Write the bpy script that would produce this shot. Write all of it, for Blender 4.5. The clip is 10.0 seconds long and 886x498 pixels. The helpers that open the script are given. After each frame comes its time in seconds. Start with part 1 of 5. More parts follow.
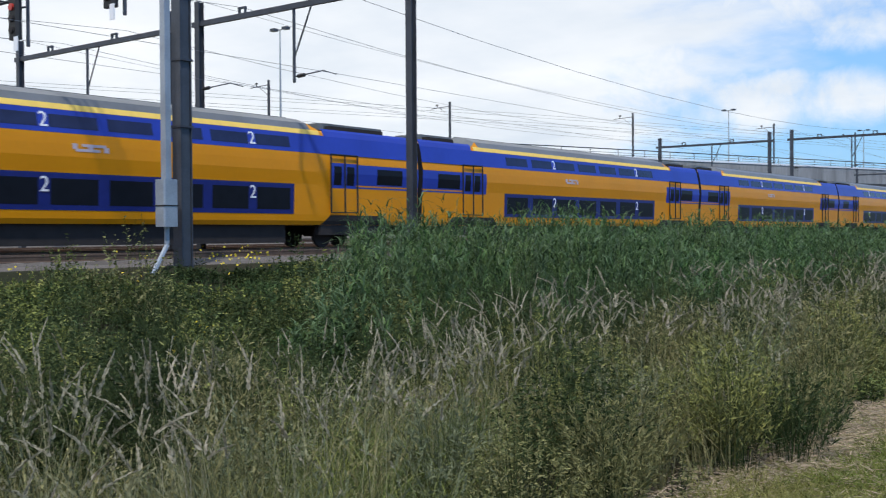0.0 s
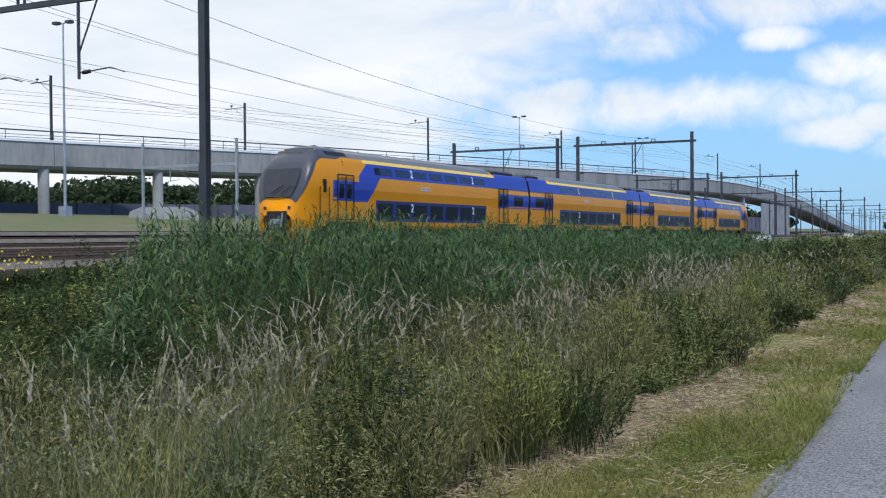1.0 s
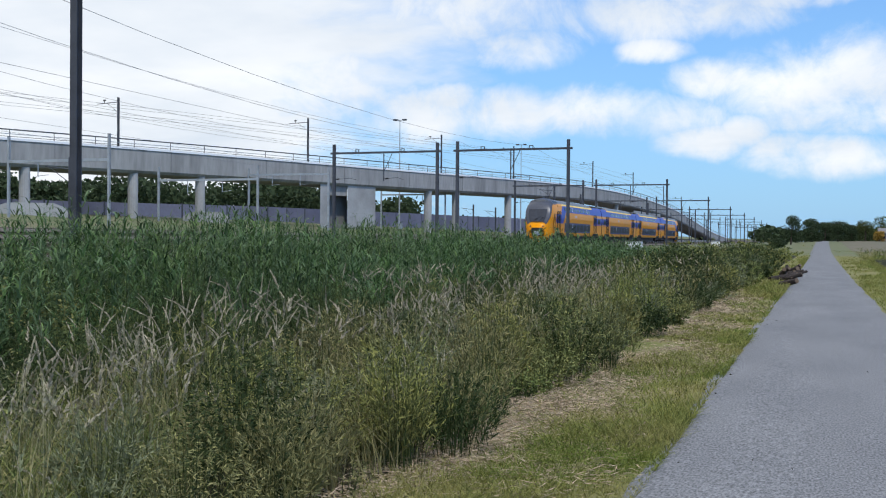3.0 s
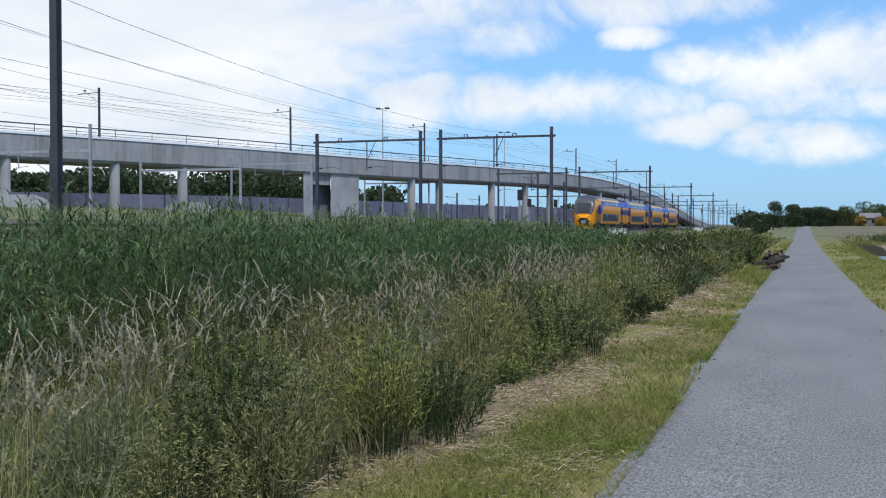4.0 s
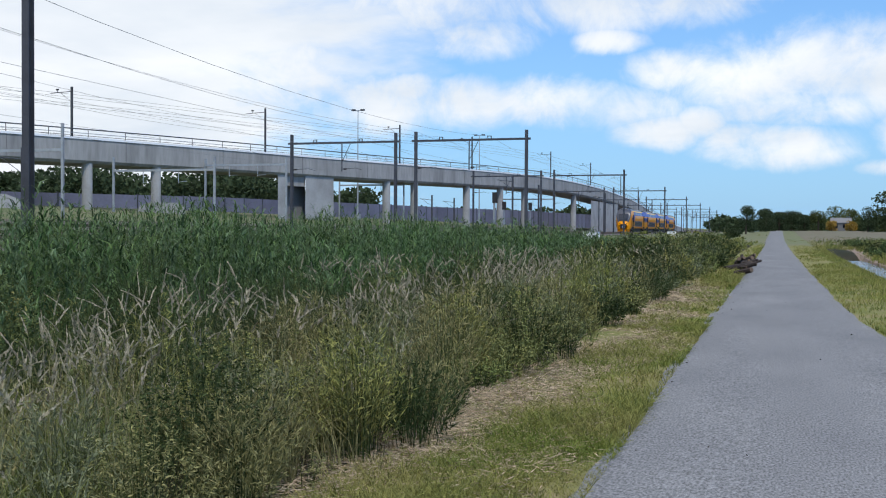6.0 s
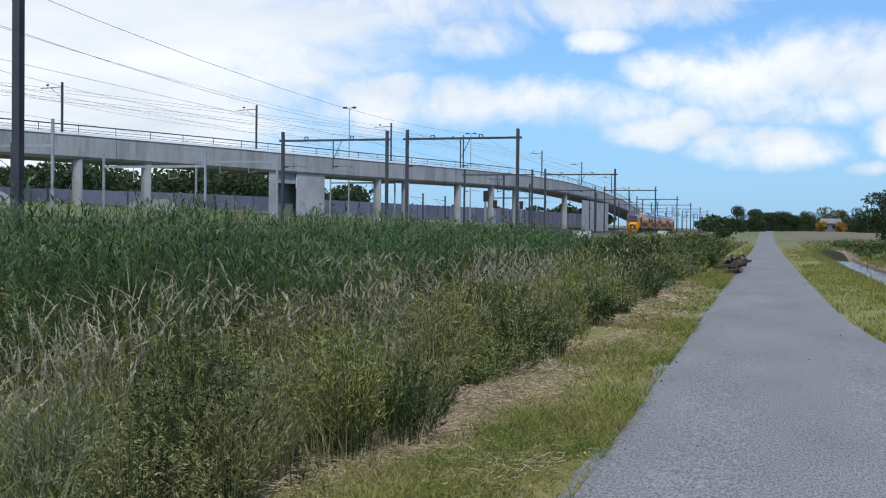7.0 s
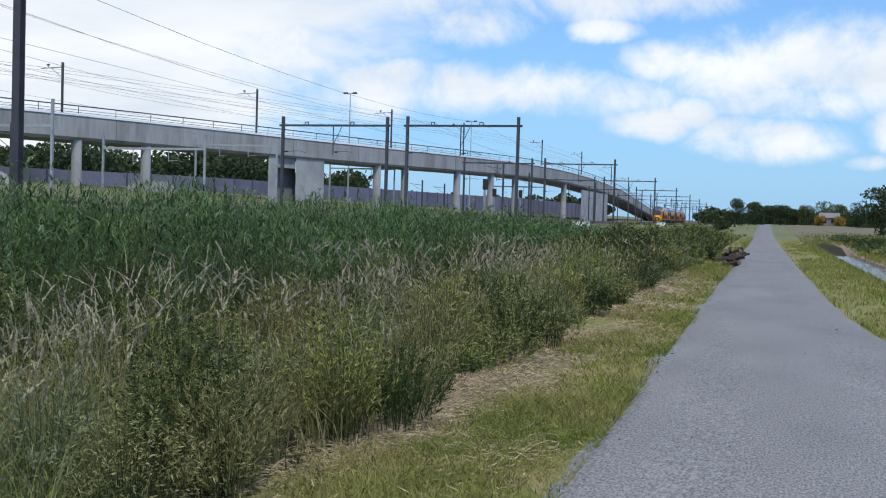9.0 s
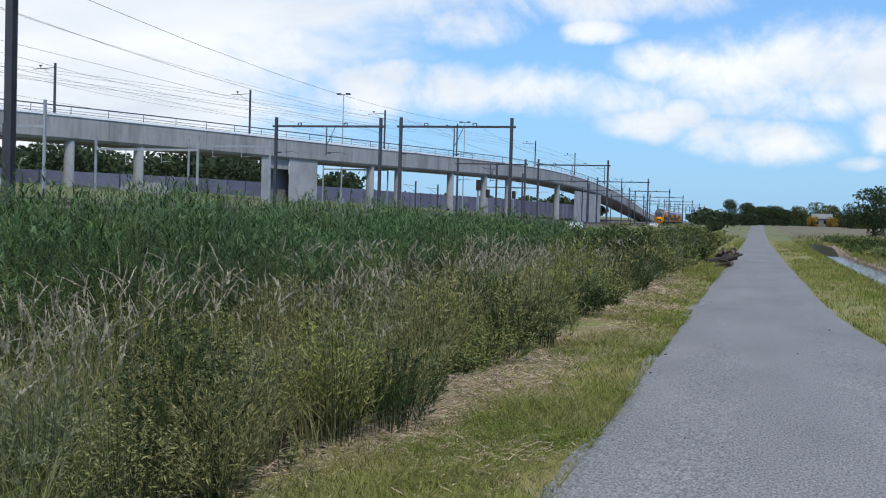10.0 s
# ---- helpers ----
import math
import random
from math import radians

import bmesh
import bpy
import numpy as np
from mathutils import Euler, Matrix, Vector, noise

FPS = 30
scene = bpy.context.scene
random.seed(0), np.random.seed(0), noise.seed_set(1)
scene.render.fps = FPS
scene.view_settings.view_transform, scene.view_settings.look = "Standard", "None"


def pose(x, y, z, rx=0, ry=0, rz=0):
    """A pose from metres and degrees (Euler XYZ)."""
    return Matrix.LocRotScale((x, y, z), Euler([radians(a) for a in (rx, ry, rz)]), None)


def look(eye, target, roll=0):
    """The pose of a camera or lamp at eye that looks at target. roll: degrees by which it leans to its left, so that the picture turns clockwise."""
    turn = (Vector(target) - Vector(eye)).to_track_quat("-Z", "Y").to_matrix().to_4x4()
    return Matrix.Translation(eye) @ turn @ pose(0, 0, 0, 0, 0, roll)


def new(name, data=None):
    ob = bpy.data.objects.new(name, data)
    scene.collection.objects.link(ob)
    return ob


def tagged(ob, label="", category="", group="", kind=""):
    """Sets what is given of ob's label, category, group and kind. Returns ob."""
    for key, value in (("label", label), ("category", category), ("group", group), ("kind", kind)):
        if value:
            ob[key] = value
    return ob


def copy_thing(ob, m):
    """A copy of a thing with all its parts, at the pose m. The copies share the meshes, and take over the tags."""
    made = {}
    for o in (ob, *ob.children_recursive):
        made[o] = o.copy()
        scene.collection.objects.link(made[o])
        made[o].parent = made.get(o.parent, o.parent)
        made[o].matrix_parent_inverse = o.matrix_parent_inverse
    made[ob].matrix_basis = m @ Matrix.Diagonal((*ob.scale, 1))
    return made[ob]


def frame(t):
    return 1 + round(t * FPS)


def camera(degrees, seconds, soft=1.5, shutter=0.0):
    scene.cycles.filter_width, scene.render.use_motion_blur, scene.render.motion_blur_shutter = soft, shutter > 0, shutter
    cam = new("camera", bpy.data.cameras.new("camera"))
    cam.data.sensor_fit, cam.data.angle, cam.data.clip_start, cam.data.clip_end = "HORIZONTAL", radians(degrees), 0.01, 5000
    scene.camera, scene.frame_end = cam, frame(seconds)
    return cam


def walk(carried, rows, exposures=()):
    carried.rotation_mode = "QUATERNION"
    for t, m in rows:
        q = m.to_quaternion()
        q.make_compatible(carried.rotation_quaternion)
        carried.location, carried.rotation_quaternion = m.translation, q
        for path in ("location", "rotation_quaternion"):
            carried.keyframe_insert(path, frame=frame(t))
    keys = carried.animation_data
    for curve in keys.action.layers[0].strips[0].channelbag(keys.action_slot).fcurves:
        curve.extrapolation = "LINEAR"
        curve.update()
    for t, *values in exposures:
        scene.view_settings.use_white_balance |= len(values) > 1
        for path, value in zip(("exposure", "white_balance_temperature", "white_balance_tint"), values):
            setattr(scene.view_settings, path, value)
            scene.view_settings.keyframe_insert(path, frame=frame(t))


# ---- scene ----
# the camera stands still at eye height beside the path and pans to the right
cam = camera(45.37, 10.0, soft=1.1, shutter=0.12)
PATH = [(0, 37.40, -0.79, 0.38), (0.5, 30.64, -0.45, 0.29), (1, 26.46, -0.71, 0.49), (1.5, 23.83, -0.33, 0.94), (2, 22.49, 0.41, 0.50), (2.5, 21.74, 0.09, -0.78), (3, 19.93, -0.57, -0.44), (4.5, 18.96, -1.24, 0.00), (5, 18.68, -1.09, -0.16), (5.5, 18.07, -1.04, -0.05), (7, 17.20, -1.16, -0.66), (7.5, 17.22, -1.29, -0.22), (8, 17.77, -1.44, -0.73), (8.5, 17.45, -1.75, -1.44), (9, 17.14, -1.84, -1.69), (9.5, 16.34, -1.69, -1.37), (10, 16.78, -1.78, -1.68)]
EYE = 1.6
walk(cam, [(t, pose(0, 0, EYE, 90 + p, r, yaw)) for t, yaw, p, r in PATH])

# ---- light ----
SUN_AZ, SUN_EL = -142.0, 60.0      # degrees left of the tracks' direction, above the horizon


def sky_world():
    w = bpy.data.worlds.new("sky")
    scene.world = w
    w.use_nodes = True
    nt = w.node_tree
    nt.nodes.clear()
    N, L = nt.nodes.new, nt.links.new
    out, bg = N("ShaderNodeOutputWorld"), N("ShaderNodeBackground")
    sky = N("ShaderNodeTexSky")
    sky.sky_type = "NISHITA"
    sky.sun_disc = False
    sky.sun_elevation, sky.sun_rotation = radians(SUN_EL), radians(-SUN_AZ)
    sky.air_density, sky.dust_density, sky.ozone_density = 1.0, 0.6, 2.0
    bg.inputs["Strength"].default_value = 0.14
    tc = N("ShaderNodeTexCoord")
    sep = N("ShaderNodeSeparateXYZ")
    L(tc.outputs["Generated"], sep.inputs[0])

    def mth(op, a, b=None, c=None, clamp=False):
        n = N("ShaderNodeMath")
        n.operation, n.use_clamp = op, clamp
        for k, q in enumerate((a, b, c)):
            if q is None:
                continue
            if isinstance(q, (int, float)):
                n.inputs[k].default_value = q
            else:
                L(q, n.inputs[k])
        return n.outputs[0]

    def fbm(vec, scale, detail, rough, dist=0.0):
        n = N("ShaderNodeTexNoise")
        n.inputs["Scale"].default_value, n.inputs["Detail"].default_value = scale, detail
        n.inputs["Roughness"].default_value, n.inputs["Distortion"].default_value = rough, dist
        L(vec, n.inputs["Vector"])
        return n.outputs["Fac"]

    # a layer of broken cloud seen in perspective
    up = mth("ADD", mth("MAXIMUM", sep.outputs[2], 0.0), 0.16)
    comb = N("ShaderNodeCombineXYZ")
    L(mth("DIVIDE", sep.outputs[0], up), comb.inputs[0])
    L(mth("DIVIDE", sep.outputs[1], up), comb.inputs[1])
    mp = N("ShaderNodeMapping")
    mp.inputs["Location"].default_value = CLOUD_SHIFT
    L(comb.outputs[0], mp.inputs["Vector"])
    big = fbm(mp.outputs[0], 0.55, 3.0, 0.5)
    fine = fbm(mp.outputs[0], 1.7, 8.0, 0.56, 0.15)
    # more cover towards the sun's side
    az = mth("ARCTAN2", mth("MULTIPLY", sep.outputs[0], -1.0), sep.outputs[1])
    el = mth("ARCSINE", sep.outputs[2])
    ms = N("ShaderNodeMapRange")
    ms.inputs[1].default_value, ms.inputs[2].default_value = radians(13), radians(36)
    ms.inputs[3].default_value, ms.inputs[4].default_value = -0.16, 0.40
    L(az, ms.inputs[0])
    me = N("ShaderNodeMapRange")
    me.inputs[1].default_value, me.inputs[2].default_value = radians(13), radians(30)
    me.inputs[3].default_value, me.inputs[4].default_value = 0.0, 0.18
    L(el, me.inputs[0])
    side = mth("ADD", ms.outputs[0], me.outputs[0])
    dens = mth("ADD", mth("ADD", mth("MULTIPLY", big, 0.55), mth("MULTIPLY", fine, 0.6)), side)
    # single heaps of cumulus low over the fields: angle left of the tracks, height, half width, half height
    puff = mth("ADD", mth("MULTIPLY", fbm(tc.outputs["Generated"], 16.0, 9.0, 0.62, 0.4), 0.8), mth("MULTIPLY", fbm(tc.outputs["Generated"], 45.0, 6.0, 0.6), 0.2))
    heap = None
    for a, e, wa, we, amp in HEAPS:
        da = mth("DIVIDE", mth("SUBTRACT", az, radians(a)), radians(wa))
        de = mth("DIVIDE", mth("SUBTRACT", el, radians(e)), radians(we))
        g = mth("MULTIPLY", mth("SUBTRACT", 1.0, mth("ADD", mth("MULTIPLY", da, da), mth("MULTIPLY", de, de))), amp)
        heap = g if heap is None else mth("MAXIMUM", heap, g)
    heap = mth("ADD", mth("MAXIMUM", heap, -1.0), mth("MULTIPLY", mth("SUBTRACT", puff, 0.5), 4.4))
    mr = N("ShaderNodeMapRange")
    mr.interpolation_type = "SMOOTHSTEP"
    mr.inputs[1].default_value, mr.inputs[2].default_value = 0.56, 0.80
    L(dens, mr.inputs[0])
    mh = N("ShaderNodeMapRange")
    mh.interpolation_type = "SMOOTHSTEP"
    mh.inputs[1].default_value, mh.inputs[2].default_value = -0.55, 1.35
    L(heap, mh.inputs[0])
    cover = mth("MAXIMUM", mr.outputs[0], mh.outputs[0])
    cover = mth("MULTIPLY", cover, 0.96)
    # cloud brightness: thin edges white, thick middles a little grey-blue
    shade = N("ShaderNodeMapRange")
    shade.inputs[1].default_value, shade.inputs[2].default_value = 0.35, 0.75
    L(fbm(mp.outputs[0], 1.1, 5.0, 0.55), shade.inputs[0])
    cl = N("ShaderNodeMix")
    cl.data_type = "RGBA"
    cl.inputs["A"].default_value, cl.inputs["B"].default_value = CLOUD_A, CLOUD_B
    L(shade.outputs[0], cl.inputs["Factor"])
    mx = N("ShaderNodeMix")
    mx.data_type = "RGBA"
    sk = N("ShaderNodeMix")
    sk.data_type, sk.blend_type = "RGBA", "MULTIPLY"
    sk.inputs["Factor"].default_value = 1.0
    sk.inputs["B"].default_value = SKY_GAIN
    L(sky.outputs[0], sk.inputs["A"])
    # humid air low down stays pale blue
    low = N("ShaderNodeMapRange")
    low.inputs[1].default_value, low.inputs[2].default_value = 0.0, radians(16)
    low.inputs[3].default_value, low.inputs[4].default_value = 0.8, 0.15
    L(el, low.inputs[0])
    air = N("ShaderNodeMix")
    air.data_type = "RGBA"
    air.inputs["B"].default_value = AIR
    L(low.outputs[0], air.inputs["Factor"])
    L(sk.outputs["Result"], air.inputs["A"])
    L(cover, mx.inputs["Factor"])
    L(air.outputs["Result"], mx.inputs["A"])
    L(cl.outputs["Result"], mx.inputs["B"])
    L(mx.outputs["Result"], bg.inputs["Color"])
    L(bg.outputs[0], out.inputs[0])


CLOUD_SHIFT = (3.1, 1.7, 0.0)
CLOUD_A, CLOUD_B = (7.3, 7.45, 7.6, 1), (4.9, 5.5, 6.25, 1)
SKY_GAIN = (0.63, 0.96, 1.34, 1)
AIR = (2.3, 4.1, 6.25, 1)
HEAPS = [(34.6, 7.8, 10.1, 7.03, 1.0), (37.4, 2.6, 14.7, 2.75, 0.8), (28.8, 8.7, 4.6, 3.36, 0.8), (18.8, 11.9, 6.1, 1.9, 1), (16.1, 10.2, 3.1, 1.28, 1), (8.2, 11.8, 6.4, 1.38, 0.95), (8.8, 10.0, 1.8, 0.61, 0.8), (2.5, 12.2, 3.1, 0.49, 0.7), (21.5, 6.7, 4.3, 1.53, 0.9), (16.4, 6.9, 4.0, 1.35, 1), (11.8, 6.9, 4.3, 1.28, 1), (8.2, 6.5, 3.4, 1.1, 0.85), (19.4, 7.5, 1.5, 0.86, 1), (1.6, 8.0, 4.9, 1.9, 1), (-2.2, 8.3, 4.9, 2.14, 1), (5.3, 8.3, 2.8, 1.1, 1), (-0.9, 6.4, 4.6, 0.98, 0.75), (-5.8, 7.8, 4.0, 2.29, 1), (6.2, 5.2, 2.4, 0.92, 1), (4.1, 5.7, 1.3, 0.92, 1.15), (0.2, 4.3, 3.7, 1.16, 1.15), (1.9, 4.7, 2.2, 0.86, 1), (-2.3, 3.9, 1.5, 0.67, 0.8), (-5.8, 5.0, 1.3, 1.1, 0.9), (-4.6, 3.2, 1.0, 0.31, 0.5), (34.7, 8.0, 11.1, 4.59, 1.2), (27.1, 8.1, 6.8, 2.97, 1.0), (37.3, 4.6, 7.8, 2.97, 1.1), (31.0, 10.3, 7.8, 1.35, 0.9)]
sky_world()
lamp = bpy.data.lights.new("sun", "SUN")
lamp.energy, lamp.angle, lamp.color = 3.2, radians(3), (1.0, 0.97, 0.91)
sun = new("sun", lamp)
_a, _e = radians(SUN_AZ), radians(SUN_EL)
sun.matrix_world = look((-60 * math.sin(_a), 60 * math.cos(_a), 80), (0, 0, 80 - 60 * math.tan(_e)))
scene.view_settings.exposure = 0.0


# ---- materials ----
def mat(name, col, rough=0.8, metal=0.0, vary=0.15, scale=3.0, fine=40.0, bump=0.1, island=0.0, objrand=0.0, col2=None, trans=0.0, spec=0.5, mask=(0.42, 0.66), stretch=(1, 1, 1)):
    """A surface with two scales of variation, optional second colour in patches, per-piece randomness."""
    m = bpy.data.materials.new(name)
    m.use_nodes = True
    nt = m.node_tree
    N, L = nt.nodes.new, nt.links.new
    b = nt.nodes["Principled BSDF"]
    b.inputs["Roughness"].default_value, b.inputs["Metallic"].default_value = rough, metal
    b.inputs["Specular IOR Level"].default_value = spec
    tc = N("ShaderNodeTexCoord")
    src = tc.outputs["Object"]
    if stretch != (1, 1, 1):
        mp = N("ShaderNodeMapping")
        mp.inputs["Scale"].default_value = stretch
        L(src, mp.inputs["Vector"])
        src = mp.outputs[0]
    n1, n2 = N("ShaderNodeTexNoise"), N("ShaderNodeTexNoise")
    for n, s, d in ((n1, scale, 5.0), (n2, fine, 3.0)):
        n.inputs["Scale"].default_value, n.inputs["Detail"].default_value = s, d
        L(src, n.inputs["Vector"])
    base = N("ShaderNodeMix")
    base.data_type = "RGBA"
    base.inputs["A"].default_value = (*col, 1)
    base.inputs["B"].default_value = (*(col2 or [c * (1 - vary) for c in col]), 1)
    mr = N("ShaderNodeMapRange")
    mr.inputs[1].default_value, mr.inputs[2].default_value = mask
    L(n1.outputs["Fac"], mr.inputs[0])
    L(mr.outputs[0], base.inputs["Factor"])
    hsv = N("ShaderNodeHueSaturation")
    L(base.outputs["Result"], hsv.inputs["Color"])
    val = N("ShaderNodeMath")
    val.operation = "MULTIPLY_ADD"
    val.inputs[1].default_value, val.inputs[2].default_value = vary * 1.6, 1 - vary * 0.8
    L(n2.outputs["Fac"], val.inputs[0])
    last = val.outputs[0]
    for amount, node, socket in ((island, "ShaderNodeNewGeometry", "Random Per Island"), (objrand, "ShaderNodeObjectInfo", "Random")):
        if amount:
            g = N(node)
            k = N("ShaderNodeMath")
            k.operation = "MULTIPLY_ADD"
            k.inputs[1].default_value, k.inputs[2].default_value = 2 * amount, 1 - amount
            L(g.outputs[socket], k.inputs[0])
            mu = N("ShaderNodeMath")
            mu.operation = "MULTIPLY"
            L(k.outputs[0], mu.inputs[0])
            L(last, mu.inputs[1])
            last = mu.outputs[0]
            hu = N("ShaderNodeMath")
            hu.operation = "MULTIPLY_ADD"
            hu.inputs[1].default_value, hu.inputs[2].default_value = -0.06 * amount, 0.5 + 0.03 * amount
            L(g.outputs[socket], hu.inputs[0])
            L(hu.outputs[0], hsv.inputs["Hue"])
    L(last, hsv.inputs["Value"])
    L(hsv.outputs["Color"], b.inputs["Base Color"])
    if bump:
        bp = N("ShaderNodeBump")
        bp.inputs["Strength"].default_value, bp.inputs["Distance"].default_value = bump, 0.02
        L(n2.outputs["Fac"], bp.inputs["Height"])
        L(bp.outputs[0], b.inputs["Normal"])
    if trans:
        tr, mix = N("ShaderNodeBsdfTranslucent"), N("ShaderNodeMixShader")
        L(hsv.outputs["Color"], tr.inputs["Color"])
        mix.inputs[0].default_value = trans
        L(b.outputs[0], mix.inputs[1])
        L(tr.outputs[0], mix.inputs[2])
        L(mix.outputs[0], nt.nodes["Material Output"].inputs["Surface"])
    return m


# soil near black, so its colour holds the shade under the plants
M_SHADE_SOIL = mat("shade_dark_soil", (0.022, 0.024, 0.012), 0.95, vary=0.4, scale=0.35, fine=9, bump=0.6, col2=(0.03, 0.026, 0.016), spec=0.1)
M_YARD = mat("yard_grass", (0.0874, 0.106, 0.0368), 0.95, vary=0.35, scale=0.2, fine=3, bump=0.6, col2=(0.12, 0.11, 0.0552))
M_BUSH = mat("bush_leaf", (0.142, 0.175, 0.0568), 0.6, vary=0.3, scale=0.45, fine=3, bump=0, island=0.55, col2=(0.183, 0.177, 0.0758), trans=0.12, spec=0.08, mask=(0.38, 0.6))
M_GREYLEAF = mat("grey_green_leaf", (0.177, 0.197, 0.113), 0.65, vary=0.3, scale=0.6, fine=3, bump=0, island=0.5, trans=0.18, spec=0.08)
# own dark leaf; as stem colour it also holds the clumps' inner shade
M_DARKB = mat("dark_leaf_shaded_stem", (0.0456, 0.0664, 0.0249), 0.6, vary=0.3, scale=0.6, fine=3, bump=0, island=0.5, trans=0.18, spec=0.08)
M_PALE = mat("pale_bush_leaf", (0.235, 0.22, 0.0995), 0.65, vary=0.3, scale=0.6, fine=3, bump=0, island=0.5, trans=0.18, spec=0.08)
M_FIELD = mat("field_grass", (0.0966, 0.092, 0.0506), 0.95, vary=0.35, scale=0.12, fine=3, bump=0.6, col2=(0.129, 0.101, 0.069))
M_ASPHALT = mat("worn_asphalt", (0.171, 0.173, 0.18), 0.92, vary=1.7, scale=0.8, fine=62, bump=0.12, col2=(0.128, 0.13, 0.139), spec=0.3, mask=(0.3, 0.7), stretch=(1, 0.42, 1))
M_BALLAST = mat("track_ballast", (0.115, 0.10, 0.09), 0.95, vary=0.5, scale=1.2, fine=18, bump=1.0, col2=(0.08, 0.068, 0.06))
M_RAIL = mat("rusty_rail", (0.13, 0.085, 0.06), 0.6, metal=0.4, vary=0.3, fine=30)
M_SLEEPER = mat("grey_sleeper", (0.22, 0.20, 0.18), 0.9, vary=0.3, objrand=0.15)
M_STEEL = mat("weathered_steel", (0.052, 0.06, 0.078), 0.5, metal=0.2, vary=0.3, scale=1.5, fine=18, objrand=0.12)
M_GALV = mat("galvanised_steel", (0.34, 0.38, 0.43), 0.5, metal=0.4, vary=0.2, scale=1.5, fine=25)
M_WIRE = mat("copper_wire", (0.16, 0.17, 0.19), 0.5, metal=0.3, bump=0)
M_CONC = mat("weathered_concrete", (0.294, 0.29, 0.285), 0.9, vary=0.4, scale=0.4, fine=2.2, bump=0.2, col2=(0.184, 0.181, 0.179), stretch=(1, 1, 0.2), mask=(0.45, 0.75))
M_CONC_LT = mat("pale_concrete", (0.331, 0.331, 0.331), 0.9, vary=0.2, scale=0.3, fine=4, bump=0.2, col2=(0.248, 0.247, 0.244))
M_CONC_DK = mat("dark_concrete", (0.16, 0.16, 0.165), 0.9, vary=0.2, scale=0.3, fine=4)
M_BARRIER = mat("noise_barrier", (0.15, 0.155, 0.235), 0.8, vary=0.25, scale=0.15, fine=2, objrand=0.15)
M_YEL = mat("train_yellow", (0.699, 0.262, 0.00184), 0.36, vary=0.06, scale=0.4, fine=6, bump=0.015, spec=0.25)
M_BLUE = mat("train_blue", (0.022, 0.050, 0.36), 0.36, vary=0.12, scale=0.6, fine=5, bump=0.01, spec=0.3)
M_BAND = mat("window_band_blue", (0.012, 0.020, 0.15), 0.3, vary=0.15, bump=0.01, spec=0.25)
M_CREAM = mat("train_cream", (0.90, 0.60, 0.13), 0.45, vary=0.08, bump=0.01, spec=0.25)
M_ROOF = mat("train_roof_grey", (0.14, 0.147, 0.155), 0.42, vary=0.25, scale=0.5, fine=5, bump=0.05)
M_DARK = mat("underframe_dark", (0.022, 0.018, 0.018), 0.85, vary=0.3)
M_MASK = mat("cab_mask_grey", (0.05, 0.055, 0.075), 0.4, vary=0.12, bump=0.01)
M_GLASS = mat("dark_glass", (0.008, 0.009, 0.014), 0.32, vary=0.2, bump=0, spec=0.12)
M_SCREEN = mat("windscreen_glass", (0.03, 0.035, 0.05), 0.16, vary=0.2, bump=0, spec=0.5)
M_UPGLASS = mat("upper_deck_glass", (0.018, 0.026, 0.075), 0.2, vary=0.2, bump=0, spec=0.3)
M_MARK = mat("pale_mark", (0.55, 0.45, 0.50), 0.5, vary=0.1, bump=0)
M_BANK = mat("bank_grass", (0.0741, 0.125, 0.0447), 0.7, vary=0.3, scale=0.4, fine=3, bump=0, island=0.5, col2=(0.113, 0.144, 0.0584), trans=0.4, spec=0.14)
M_WHITE = mat("white_paint", (0.8, 0.8, 0.82), 0.5, vary=0.05, bump=0)
M_RED = mat("red_lamp", (0.5, 0.03, 0.02), 0.4, bump=0)
M_BLACKP = mat("black_paint", (0.012, 0.012, 0.014), 0.6, bump=0.02)
M_WATER = mat("ditch_water", (0.06, 0.07, 0.08), 0.12, vary=0.1, fine=7, bump=1.0, spec=0.9)
M_GRASS = mat("meadow_grass", (0.103, 0.137, 0.0426), 0.7, vary=0.3, scale=0.5, fine=3, bump=0, island=0.55, col2=(0.177, 0.169, 0.0709), trans=0.18, spec=0.08)
M_DRY = mat("dry_grass", (0.377, 0.336, 0.253), 0.7, vary=0.25, scale=0.8, fine=4, bump=0, island=0.4, col2=(0.276, 0.267, 0.184), trans=0.3, spec=0.08)
M_REED = mat("reed_leaf", (0.0628, 0.125, 0.0403), 0.55, vary=0.3, scale=0.5, fine=3, bump=0, island=0.75, col2=(0.0872, 0.134, 0.0477), trans=0.28, spec=0.14)
M_STRAW = mat("straw_stem", (0.249, 0.241, 0.133), 0.7, vary=0.25, scale=0.8, fine=4, bump=0, island=0.4, trans=0.2, spec=0.08)
# lighter copy of the reed leaf, with the sky's sheen in its colour
M_REED_SHEEN = mat("reed_leaf_sheen", (0.105, 0.166, 0.0796), 0.5, vary=0.3, scale=0.5, fine=3, bump=0, island=0.5, trans=0.22, spec=0.14)
M_WEED = mat("weed_leaf", (0.183, 0.209, 0.0568), 0.6, vary=0.3, scale=0.6, fine=3, bump=0, island=0.55, col2=(0.196, 0.184, 0.0663), trans=0.12, spec=0.08)
M_LAWN = mat("verge_grass", (0.151, 0.185, 0.042), 0.7, vary=0.3, scale=0.6, fine=3, bump=0, island=0.45, col2=(0.229, 0.22, 0.075), trans=0.25, spec=0.08, mask=(0.38, 0.6))
M_HAY = mat("cut_hay", (0.442, 0.349, 0.246), 0.8, vary=0.3, scale=1.0, fine=5, bump=0, island=0.4, trans=0.1, spec=0.08)
